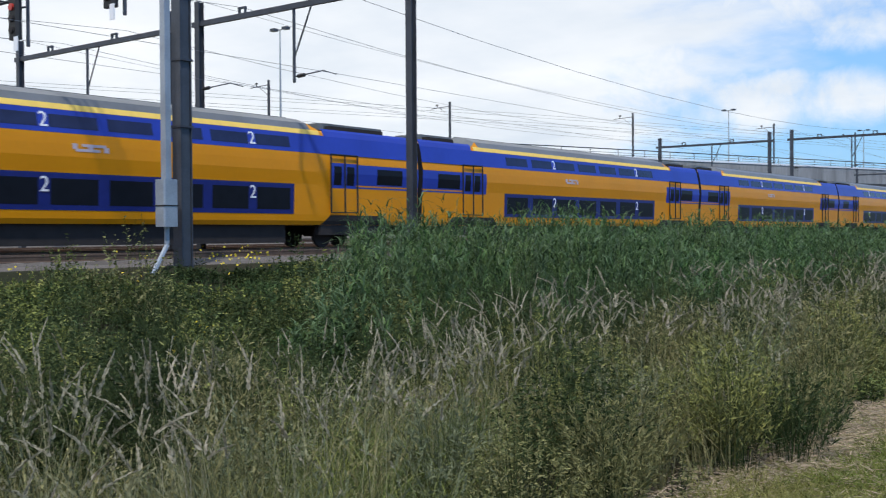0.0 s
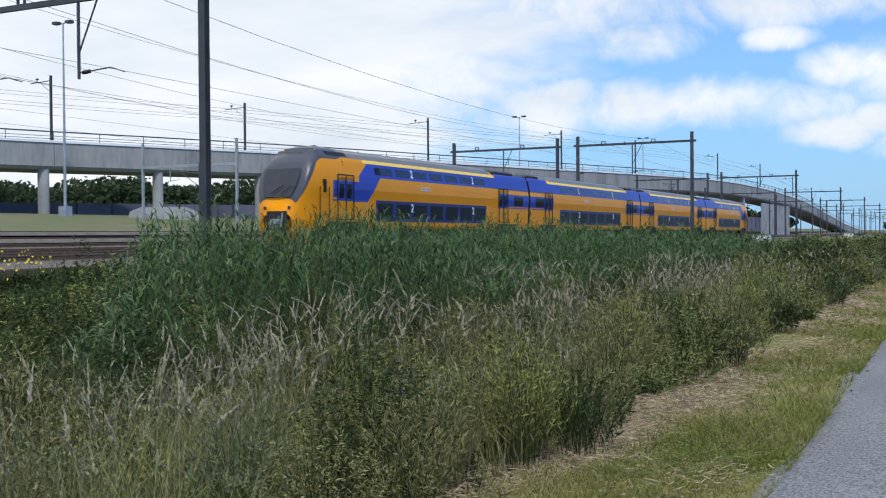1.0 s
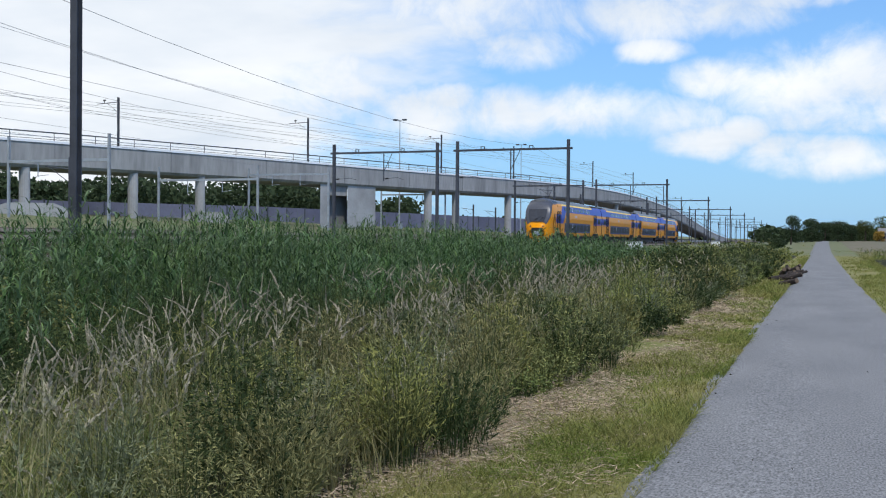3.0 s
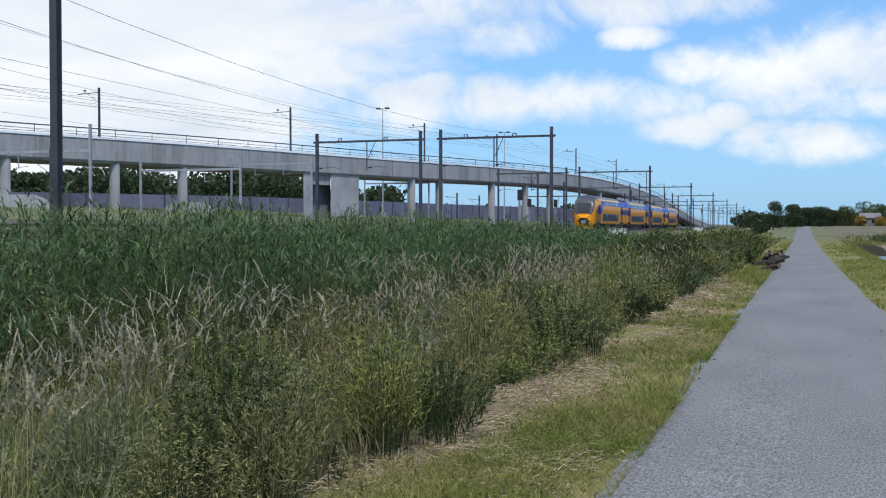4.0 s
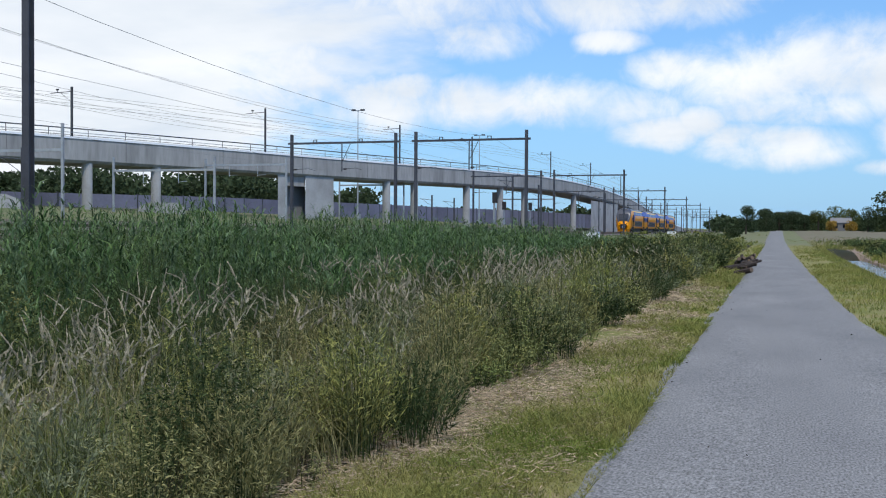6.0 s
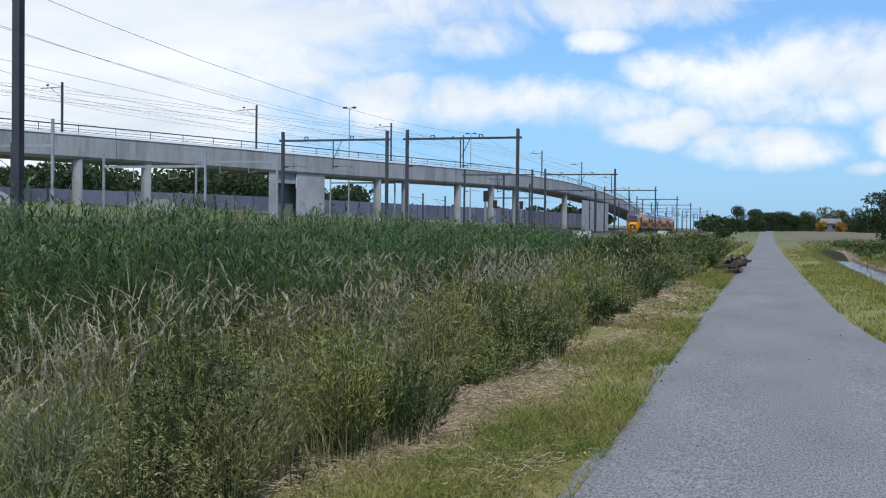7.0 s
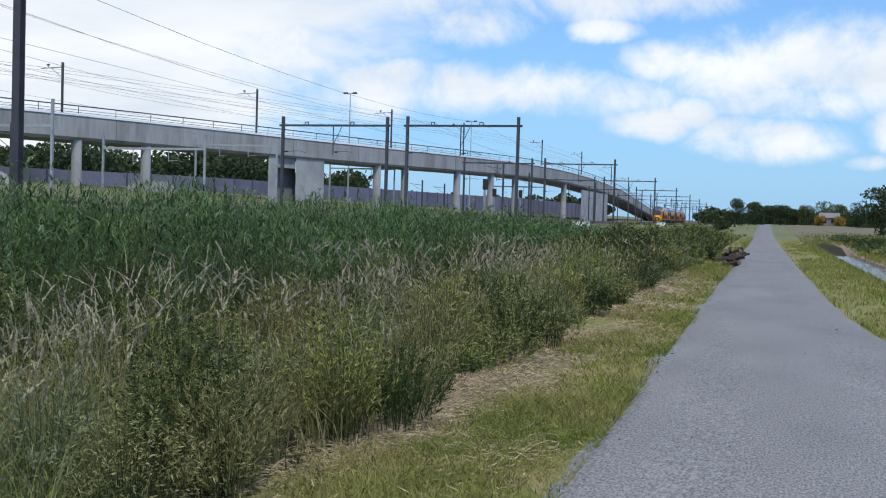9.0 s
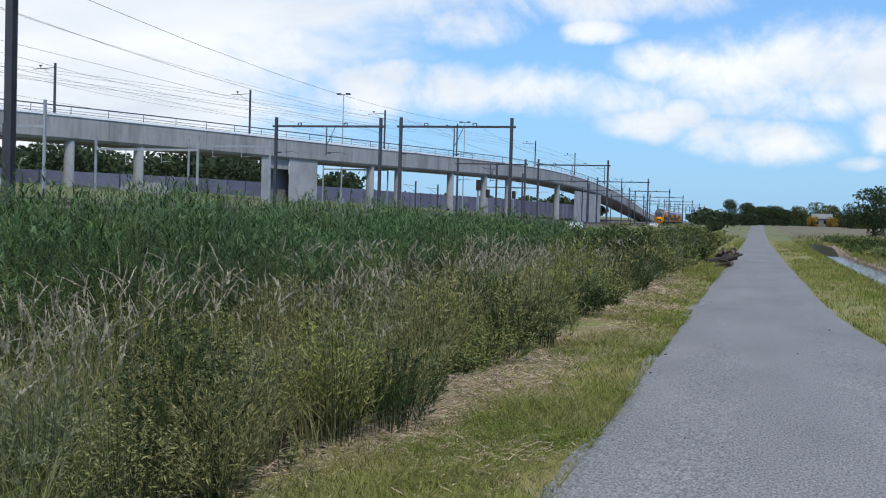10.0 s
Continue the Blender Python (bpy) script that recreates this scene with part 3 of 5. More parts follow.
    # the wide frame pier and the solid wall pier further on
    def block(r0, r1, back, deep, z0, top, m, name):
        """A wall across the lines of sight r0 to r1, set back and deep metres thick."""
        a, b = on_ray(r0), on_ray(r1)
        ring = []
        for q, rel, k in ((a, r0, back), (b, r1, back), (b, r1, back + deep), (a, r0, back + deep)):
            ring.append((q[0] - k * math.sin(radians(rel)), q[1] + k * math.cos(radians(rel))))
        part(name, Shape().prism(ring, z0, min(a[2], b[2]) - top), m, fly)
    block(26.55, 26.1, 0.4, 5.0, 2.0, 3.02, M_CONC_LT, "wall_pier")
    block(25.1, 23.6, 0.4, 5.0, 2.0, 3.02, M_CONC_LT, "wall_pier")
    # the recess's shade is put into the back wall's dark concrete colour
    block(26.08, 25.12, 3.0, 0.5, 2.0, 3.02, M_CONC_DK, "back_wall")
    block(26.08, 25.12, 0.9, 1.2, on_ray(25.6)[2] - 4.6, 3.02, M_CONC, "frame_lintel")
    block(9.75, 8.35, 0.5, 5.0, 0.5, 3.02, M_CONC_LT, "wall_pier")
    block(7.9, 5.4, 0.6, 6.0, 0.3, 3.0, M_CONC, "ramp_wall")
    # catenary masts that stand on the deck
    for rel, h in ((46.5, 7.2), (36.81, 6.05), (27.05, 6.4), (19.89, 6.6), (16.0, 6.3), (11.79, 6.0), (9.68, 6.2), (8.1, 6.2), (7.2, 6.0)):
        x, y, z, t = on_ray(rel)
        th = thing("deck_mast", "dark steel catenary mast with bracket on the flyover deck", "catenary mast", "masts on the flyover")
        part("pole", Shape().hbeam(x - 0.55, y, z - 0.9, z + h, 0.11, 0.11), M_STEEL, th)
        arm = part("bracket", Shape().beam((x - 0.5, y, z + h - 0.55), (x - 3.6, y, z + h - 0.7), 0.05).beam((x - 0.5, y, z + h - 1.9), (x - 2.2, y, z + h - 0.65), 0.025).beam((x - 2.6, y, z + h - 0.7), (x - 2.6, y, z + h - 0.3), 0.04), M_STEEL, th)
        part("insulator", Shape().beam((x - 2.75, y, z + h - 0.28), (x - 2.45, y, z + h - 0.28), 0.1, 8), M_BLACKP, arm)
    for dx in (-2.5, -5.5):
        for dz in (5.4, 4.3):
            sel = [i for i in range(0, len(ys), 3) if ys[i] < 460]
            r, vs, fs = 0.018, [], []
            for i in sel:
                vs += [(xs[i] + dx + r * math.cos(math.pi * q / 2), ys[i], zs[i] + dz + r * math.sin(math.pi * q / 2)) for q in range(4)]
            for j in range(len(sel) - 1):
                fs += [(4 * j + q, 4 * j + (q + 1) % 4, 4 * j + 4 + (q + 1) % 4, 4 * j + 4 + q) for q in range(4)]
            tagged(new("deck_wire", mesh_of("deck_wire", vs, fs, [M_WIRE])), "overhead wire above the flyover deck", "wire", "overhead wires above the flyover")


build_flyover()


# ---- the train ----
HALF = [(1.97, 1.34), (2.12, 1.41), (2.35, 1.43), (3.40, 1.465), (3.86, 1.515), (4.20, 1.505), (4.50, 1.48), (5.17, 1.34), (5.36, 1.26), (5.60, 1.06), (5.78, 0.78), (5.88, 0.40), (5.90, 0.0)]
LOWROOF = 5.52


def half_at(z):
    return float(np.interp(z, [p[0] for p in HALF], [p[1] for p in HALF]))


def side_patch(y0, y1, z0, z1, proud=0.006, slope0=0.0, slope1=0.0, sides=(1, -1), thick=0.02):
    """A strip on the car's sides between two heights; slope0 and slope1 move its ends along the car at its top."""
    zs = sorted(set([z0, z1] + [p[0] for p in HALF if z0 < p[0] < z1]))
    vs, fs = [], []
    for s in sides:
        n0 = len(vs)
        for z in zs:
            k = (z - z0) / max(1e-6, z1 - z0)
            w = half_at(z) + proud
            vs += [(s * w, y0 + slope0 * k, z - RAIL_Z), (s * w, y1 + slope1 * k, z - RAIL_Z), (s * (w - thick), y0 + slope0 * k, z - RAIL_Z), (s * (w - thick), y1 + slope1 * k, z - RAIL_Z)]
        for i in range(len(zs) - 1):
            a, b = n0 + 4 * i, n0 + 4 * i + 4
            fs += [(a, a + 1, b + 1, b), (a + 2, b + 2, b + 3, a + 3), (a, b, b + 2, a + 2), (a + 1, a + 3, b + 3, b + 1)]
        m = len(zs) - 1
        fs += [(n0, n0 + 2, n0 + 3, n0 + 1), (n0 + 4 * m, n0 + 4 * m + 1, n0 + 4 * m + 3, n0 + 4 * m + 2)]
    return vs, fs


def loft_rings(rings):
    """rings: (y, top height, width factor, bottom height); a closed shell with the car's section."""
    vs, fs = [], []
    cnt = None
    for y, zt, wf, zb in rings:
        sec = []
        for z, w in HALF:
            k = (z - 1.97) / (5.90 - 1.97)
            sec.append((w * wf, zb + (zt - zb) * k))
        # the width is that of the true height, so that low roofs cut the section instead of squashing it
        if zt > 5.3:
            sec = [(half_at(min(z, 5.9)) * wf if z < zt - 0.12 else half_at(z) * wf * (0.75 if z < zt - 0.03 else 0.0), z) for _, z in sec]
        ring = [(a, y, b - RAIL_Z) for a, b in sec] + [(-a, y, b - RAIL_Z) for a, b in reversed(sec[:-1])]
        cnt = len(ring)
        vs += ring
    for j in range(len(rings) - 1):
        fs += [(j * cnt + i, j * cnt + (i + 1) % cnt, (j + 1) * cnt + (i + 1) % cnt, (j + 1) * cnt + i) for i in range(cnt)]
    fs += [tuple(range(cnt)), tuple(range(len(rings) * cnt - 1, (len(rings) - 1) * cnt - 1, -1))]
    return vs, fs


def glyph(body, size, m, name):
    cu = bpy.data.curves.new(name, "FONT")
    cu.body, cu.size, cu.extrude, cu.align_x, cu.align_y = body, size, 0.004, "CENTER", "CENTER"
    tmp = bpy.data.objects.new(name, cu)
    scene.collection.objects.link(tmp)
    me = bpy.data.meshes.new_from_object(tmp.evaluated_get(bpy.context.evaluated_depsgraph_get()))
    bpy.data.objects.remove(tmp)
    me.materials.clear()
    me.materials.append(m)
    return me


NOSE = 0.79


def nose(y):
    """Places along the cab, drawn together towards the first door."""
    return -9.9 + (y + 9.9) * NOSE if y < -9.9 else y


def cab_shell(th):
    """The raked cab: a rounded shell whose grey mask meets the yellow along one slanting edge."""
    key = [(-14.26, 2.75, 0.56, 1.80), (-14.24, 3.25, 0.64, 1.72), (-14.10, 3.62, 0.73, 1.67), (-13.86, 4.1, 0.82, 1.66), (-13.6, 4.6, 0.88, 1.67), (-13.3, 5.02, 0.92, 1.7), (-12.95, 5.3, 0.955, 1.8), (-12.4, 5.55, 0.98, 1.95), (-11.3, 5.86, 1.0, 1.97), (-10.3, 5.98, 1.0, 1.97), (-9.9, 5.95, 1.0, 1.97)]
    ks = np.array([(nose(q[0]), *q[1:]) for q in key])
    ys = np.concatenate([np.linspace(nose(-14.26), nose(-13.0), 16), np.linspace(nose(-12.85), -9.9, 14)])
    lo, hi = 9, 12
    vs, fs, idx = [], [], []
    for y in ys:
        zt, wf, zb = (float(np.interp(y, ks[:, 0], ks[:, c])) for c in (1, 2, 3))
        edge = float(np.interp(y, [nose(-14.3), nose(-14.15), nose(-13.5), nose(-12.7), nose(-12.2), -10.4, -9.9], [3.06, 3.14, 4.1, 5.02, 5.22, 5.24, 5.37]))
        edge = min(edge, zt - 0.02)
        line = [zb + (edge - zb) * k / (lo - 1) for k in range(lo)] + [edge + (zt - edge) * math.sin(math.pi / 2 * k / hi) for k in range(1, hi + 1)]
        half = []
        for z in line:
            w = half_at(z) * wf
            if zt < 5.6:
                # round over towards the top of the ring
                w *= math.sqrt(max(0.0, 1 - max(0.0, (z - (zt - 0.55)) / 0.55) ** 3))
            if z >= zt - 1e-6:
                w = 0.0
            half.append((w, z))
        n = len(half)
        vs += [(w, y, z - RAIL_Z) for w, z in half] + [(-w, y, z - RAIL_Z) for w, z in reversed(half[:-1])]
    cnt = 2 * (lo + hi) - 1
    for j in range(len(ys) - 1):
        for i in range(cnt):
            fs.append((j * cnt + i, j * cnt + (i + 1) % cnt, (j + 1) * cnt + (i + 1) % cnt, (j + 1) * cnt + i))
            k = min(i, cnt - 2 - i) if i < cnt - 1 else 0
            idx.append(1 if k >= lo - 1 and i < cnt - 1 and ys[j] > nose(-14.2) else 0)
    fs.append(tuple(range(cnt)))
    idx.append(0)
    part("cab_shell", mesh_of("cab_shell", vs, fs, [M_YEL, M_MASK], idx, smooth=True), M_YEL, th, "yellow cab nose with a dark grey mask")


def build_car(kind, first_class=False):
    """A double-deck car; its local y runs from -13.5 to 13.5. The cab kind has a raked cab at its -y end."""
    cab = kind == "cab"
    th = thing("train_car", "", "train car", "coupled cars of one train")
    tagged(th, "yellow and blue double-deck train car with a raked grey driver's cab" if cab else "yellow and blue double-deck intermediate train car with dark window bands")
    y0, y1 = (-14.0, 13.35) if cab else (-13.35, 13.35)
    # body
    if cab:
        rings = [(-9.9, 5.9, 1.0, 1.97), (7.5, 5.9, 1.0, 1.97), (8.2, LOWROOF, 1.0, 1.97), (13.35, LOWROOF, 1.0, 1.97)]
    else:
        rings = [(-13.35, LOWROOF, 1.0, 1.97), (-9.9, LOWROOF, 1.0, 1.97), (-9.2, 5.9, 1.0, 1.97), (9.2, 5.9, 1.0, 1.97), (9.9, LOWROOF, 1.0, 1.97), (13.35, LOWROOF, 1.0, 1.97)]
    vs, fs = loft_rings(rings)
    idx = [1 if sum(vs[i][2] for i in f) / len(f) + RAIL_Z > 5.37 else 0 for f in fs]
    idx[-2:] = [2, 2]
    part("body", mesh_of("body", vs, fs, [M_YEL, M_ROOF, M_BLACKP], idx), M_YEL, th)
    if cab:
        cab_shell(th)

    def strip(name, m, *a, parent=None, label="", **k):
        if "sides" not in k:
            strip(name, m, *a, parent=parent, label=label, sides=(1,), **k)
            k["sides"] = (-1,)
        v, f = side_patch(*a, **k)
        me = mesh_of(name, v, f, [m])
        bm = bmesh.new()
        bm.from_mesh(me)
        bmesh.ops.recalc_face_normals(bm, faces=bm.faces)
        bm.to_mesh(me)
        bm.free()
        return part(name, me, m, parent or th, label)
    # livery
    h0, h1 = (-7.4, 7.9) if cab else (-9.6, 9.6)
    strip("cream_stripe", M_CREAM, h0 - (0.6 if cab else 0), h1, 5.19, 5.36)
    if cab:
        strip("upper_blue_band", M_BLUE, -7.4, 13.35, 4.52, 5.18)
        strip("blue_flash", M_BLUE, -8.6, -7.75, 3.3, 4.52, slope0=0.0, slope1=1.2)
        strip("blue_flash", M_BLUE, -8.62, -7.42, 4.51, 5.17, slope0=0.95, slope1=0.05, proud=0.004)
        strip("door_blue_band", M_BLUE, -10.95, -8.55, 3.28, 4.24)
        strip("door_blue_band", M_BLUE, 8.65, 13.35, 3.32, 4.2)
    else:
        strip("upper_blue_band", M_BLUE, -13.35, 13.35, 4.52, 5.18)
        strip("door_blue_band", M_BLUE, -13.35, -8.9, 3.32, 4.2)
        strip("door_blue_band", M_BLUE, 8.9, 13.35, 3.32, 4.2)
    strip("upper_end_blue", M_BLUE, 8.1 if cab else 9.8, 13.35, 5.18, 5.45)
    if not cab:
        strip("upper_end_blue", M_BLUE, -13.35, -9.8, 5.18, 5.45)
    # windows: a dark band below, single panes in both decks
    w0, w1 = (-6.95, 6.5) if cab else (-7.45, 7.45)
    strip("lower_window_band", M_BAND, w0, w1, 2.35, 3.40, proud=0.008)
    n = 7
    pitch = (w1 - w0) / n
    for i in range(n):
        a = w0 + pitch * (i + 0.5)
        for s in (1, -1):
            strip("window_pane", M_GLASS, a - pitch * 0.40, a + pitch * 0.40, 2.5, 3.24, proud=0.014, sides=(s,))
            strip("window_pane", M_UPGLASS, a - pitch * 0.41, a + pitch * 0.41, 4.66, 5.03, proud=0.012, sides=(s,))
    # doors with grab rails at each end
    for yc in ((-9.9, 9.0) if cab else (-9.95, 9.95)):
        for s in (1, -1):
            door = strip("door", M_YEL, yc - 0.68, yc + 0.68, 2.35, 3.3, proud=0.02, sides=(s,))
            strip("door_leaf_upper", M_BLUE, yc - 0.68, yc + 0.68, 3.31, 4.22, proud=0.02, sides=(s,), parent=door)
            for q in (-0.34, 0.34):
                strip("door_window", M_GLASS, yc + q - 0.2, yc + q + 0.2, 3.42, 4.1, proud=0.026, sides=(s,), parent=door)
            rail = Shape()
            w = s * 1.56
            for q in (-0.74, 0.0, 0.68):
                rail.beam((w, yc + q, 2.42 - RAIL_Z), (w, yc + q, 4.52 - RAIL_Z), 0.032)
            rail.beam((w, yc - 0.74, 4.52 - RAIL_Z), (w, yc + 0.68, 4.52 - RAIL_Z), 0.032).beam((w, yc - 0.74, 2.42 - RAIL_Z), (w, yc + 0.68, 2.42 - RAIL_Z), 0.024)
            part("door_frame", rail, M_BLACKP, door)
    # end windows beside the gangway
    for ye in ((11.6,) if cab else (11.6, -11.6)):
        for s in (1, -1):
            strip("end_window", M_GLASS, ye - 0.75, ye + 0.75, 3.5, 4.08, proud=0.014, sides=(s,))
    # roof equipment
    for ya, yb in (((8.6, 12.2),) if cab else ((10.2, 12.6), (-12.6, -10.2))):
        part("roof_unit", Shape().box(-0.7, 0.7, ya, yb, LOWROOF - RAIL_Z - 0.03, LOWROOF - RAIL_Z + 0.22, 0.15), M_ROOF, th)
        for s in (-1, 1):
            part("roof_grille", Shape().box(s * 0.85 - 0.13, s * 0.85 + 0.13, ya + 0.2, yb - 0.4, LOWROOF - RAIL_Z - 0.16, LOWROOF - RAIL_Z + 0.1), M_DARK, th)
    # underframe, bogies, wheels
    part("underframe", Shape().box(-1.2, 1.2, -6.6, 6.4, 1.35 - RAIL_Z, 1.99 - RAIL_Z, 0.1), M_DARK, th)
    part("end_skirt", Shape().box(-1.3, 1.3, 12.4, 13.3, 1.7 - RAIL_Z, 2.0 - RAIL_Z), M_DARK, th)
    for yb in (-9.8, 9.8):
        bg = part("bogie", Shape().box(-1.32, -1.02, yb - 1.9, yb + 1.9, 0.45, 0.85, 0.06).box(1.02, 1.32, yb - 1.9, yb + 1.9, 0.45, 0.85, 0.06).box(-1.0, 1.0, yb - 0.4, yb + 0.4, 0.4, 0.95), M_DARK, th)
        for q in (-1.25, 1.25):
            for s in (-0.76, 0.76):
                part("wheel", Shape().beam((s - 0.07, yb + q, 0.46), (s + 0.07, yb + q, 0.46), 0.46, 20), M_DARK, bg)
        # the dark wheel arch in the side
        strip("bogie_recess", M_DARK, yb - 1.9, yb + 1.9, 1.975, 2.32, proud=0.007, slope0=0.45, slope1=-0.45)
    # gangway
    part("gangway_bellows", Shape().box(-1.25, 1.25, 13.3, 13.5, 0.9, 4.35, 0.1), M_BLACKP, th)
    if not cab:
        part("gangway_bellows", Shape().box(-1.25, 1.25, -13.5, -13.3, 0.9, 4.35, 0.1), M_BLACKP, th)
    # class numerals and the operator's mark as plain shapes
    body = "1" if first_class else "2"
    big = glyph(body, 0.62, M_WHITE, "class_numeral")
    for y, z in ((w0 + pitch * 2.0, 3.05), (w0 + pitch * 6.0, 3.05), (w0 + pitch * 2.0, 4.85), (w0 + pitch * 6.0, 4.85)):
        for s in (1, -1):
            ob = new("class_numeral", big)
            ob.parent = th
            tilt = 0 if z < 4 else -12
            ob.matrix_basis = pose(s * (half_at(z) + 0.02), y, z - RAIL_Z, 0, 0, 90 * s) @ pose(0, 0, 0, 90 + tilt, 0, 0)
    for s in (1, -1):
        mk = Shape()
        yy = w0 + pitch * 2.5
        a, b = s * (half_at(4.1) - 0.01), s * (half_at(4.1) + 0.014)
        x0, x1 = min(a, b), max(a, b)
        mk.box(x0, x1, yy, yy + 0.8, 4.02 - RAIL_Z, 4.1 - RAIL_Z).box(x0, x1, yy + 0.2, yy + 1.0, 4.16 - RAIL_Z, 4.24 - RAIL_Z)
        mk.box(x0, x1, yy - 0.1, yy + 0.06, 4.09 - RAIL_Z, 4.24 - RAIL_Z).box(x0, x1, yy + 0.94, yy + 1.1, 4.02 - RAIL_Z, 4.17 - RAIL_Z).box(x0, x1, yy + 0.42, yy + 0.58, 4.09 - RAIL_Z, 4.17 - RAIL_Z)
        part("operator_mark", mk, M_MARK, th)
    if cab:
        build_cab_front(th, strip)
    return th


def build_cab_front(th, strip):
    # windscreen laid into the raked mask, following the nose
    vs, fs = [], []
    rows = [(-14.20, 3.4, 0.72), (-14.09, 3.65, 0.82), (-13.97, 3.9, 0.9), (-13.83, 4.15, 0.95), (-13.70, 4.42, 0.97), (-13.55, 4.70, 0.95)]
    for y, z, w in rows:
        for k in range(7):
            q = (k - 3) / 3
            vs.append((w * q, nose(y) - 0.06 + 0.05 * q * q, z - RAIL_Z + 0.02))
    for j in range(len(rows) - 1):
        for k in range(6):
            fs.append((j * 7 + k, j * 7 + k + 1, j * 7 + k + 8, j * 7 + k + 7))
    part("windscreen", mesh_of("windscreen", vs, fs, [M_SCREEN], smooth=True), M_SCREEN, th)
    part("wiper", Shape().beam((-0.3, -13.4, 3.56 - RAIL_Z), (0.3, -13.25, 3.95 - RAIL_Z), 0.02).beam((0.25, -13.4, 3.56 - RAIL_Z), (0.7, -13.23, 3.92 - RAIL_Z), 0.02), M_BLACKP, th)
    part("coupler_recess", Shape().box(-0.56, 0.56, -13.38, -12.9, 1.95 - RAIL_Z, 2.78 - RAIL_Z, 0.05), M_BLACKP, th)
    part("coupler", Shape().box(-0.22, 0.22, -13.6, -13.2, 1.98 - RAIL_Z, 2.42 - RAIL_Z, 0.06).beam((0, -13.4, 2.15 - RAIL_Z), (0, -13.8, 2.15 - RAIL_Z), 0.14, 10).beam((0.35, -13.4, 2.7 - RAIL_Z), (0.3, -13.46, 2.05 - RAIL_Z), 0.035), M_GALV, th)
    part("snow_plough", Shape().prism([(-1.15, -12.8), (0, -13.45), (1.15, -12.8), (1.15, -12.5), (-1.15, -12.5)], 0.18, 0.72), M_YEL, th)
    for s in (1, -1):
        part("headlight", Shape().beam((s * 0.66, -13.15, 2.93 - RAIL_Z), (s * 0.66, -13.35, 2.93 - RAIL_Z), 0.075, 12), M_SCREEN, th)
        part("tail_light", Shape().beam((s * 0.8, -13.1, 2.9 - RAIL_Z), (s * 0.8, -13.28, 2.9 - RAIL_Z), 0.08, 12), M_RED, th)
        strip("cab_door", M_YEL, -12.0, -11.45, 2.1, 3.95, proud=0.015, sides=(s,))
        strip("cab_side_window", M_GLASS, -11.82, -11.55, 3.65, 4.25, proud=0.02, sides=(s,))
        for q in (-12.12, -11.35):
            part("grab_rail", Shape().beam((s * 1.54, q, 2.3 - RAIL_Z), (s * 1.54, q, 3.9 - RAIL_Z), 0.02), M_BLACKP, th)
        strip("upper_cab_window", M_GLASS, -11.1, -9.3, 5.42, 5.64, proud=0.012, sides=(s,))
        strip("quarter_window", M_GLASS, -7.0, -6.5, 4.68, 5.02, proud=0.014, sides=(s,))
    part("roof_fairing", Shape().box(-0.75, 0.75, -11.9, -10.6, 5.46 - RAIL_Z, 5.72 - RAIL_Z, 0.25), M_ROOF, th)


tail_car = build_car("cab")
mid_car = build_car("mid", False)
mid_car_2 = copy_thing(mid_car, Matrix())
head_car = copy_thing(tail_car, Matrix())
SPEED, GAP0 = 33.1, 33.2


def train_pose(s, turned=False):
    """On the train's track at the distance s, square to it."""
    slope = (bend(s + 5) - bend(s - 5)) / 10
    return pose(TRACKS[1] - bend(s), s, RAIL_Z, 0, 0, math.degrees(math.atan(slope)) + (180 if turned else 0))


# ---- plants ----
RNG = np.random.default_rng(11)


def strips_mesh(name, groups):
    """One mesh from groups of (points (n, k, 2, 3), material): n ribbons of k cross pairs."""
    vs, quads, idx, mats = [], [], [], []
    off = 0
    for g, (pts, m) in enumerate(groups):
        n, k = pts.shape[:2]
        v = pts.reshape(-1, 3)
        a = (np.arange(n)[:, None] * 2 * k + 2 * np.arange(k - 1)[None, :]).reshape(-1) + off
        quads.append(np.stack([a, a + 1, a + 3, a + 2], 1))
        if m not in mats:
            mats.append(m)
        idx.append(np.full(len(a), mats.index(m), dtype=np.int32))
        vs.append(v)
        off += len(v)
    v, q, i = np.concatenate(vs), np.concatenate(quads), np.concatenate(idx)
    me = bpy.data.meshes.new(name)
    me.vertices.add(len(v))
    me.vertices.foreach_set("co", v.astype(np.float32).ravel())
    me.loops.add(4 * len(q))
    me.loops.foreach_set("vertex_index", q.astype(np.int32).ravel())
    me.polygons.add(len(q))
    me.polygons.foreach_set("loop_start", np.arange(0, 4 * len(q), 4, dtype=np.int32))
    for m in mats:
        me.materials.append(m)
    me.polygons.foreach_set("material_index", i)
    me.update(calc_edges=True)
    return me


def ribbons(base, h, lean, width, k=4, droop=0.25, tip=0.12, bow=2.0):
    """Bent tapering blades that rise from base; lean is the tip's offset as a share of the height."""
    n = len(base)
    a, b = RNG.uniform(0, 2 * np.pi, n), RNG.uniform(0, 2 * np.pi, n)
    s = np.linspace(0, 1, k)[None, :]
    out = h[:, None] * lean[:, None] * s ** bow
    up = h[:, None] * (s - droop * lean[:, None] * s ** 3)
    w = width[:, None] * np.maximum(tip, 1 - s ** 1.6) * 0.5
    c = np.stack([base[:, 0:1] + out * np.cos(a)[:, None], base[:, 1:2] + out * np.sin(a)[:, None], base[:, 2:3] + up], -1)
    d = np.stack([np.cos(b)[:, None] * w, np.sin(b)[:, None] * w, 0 * w], -1)
    return np.stack([c - d, c + d], 2)


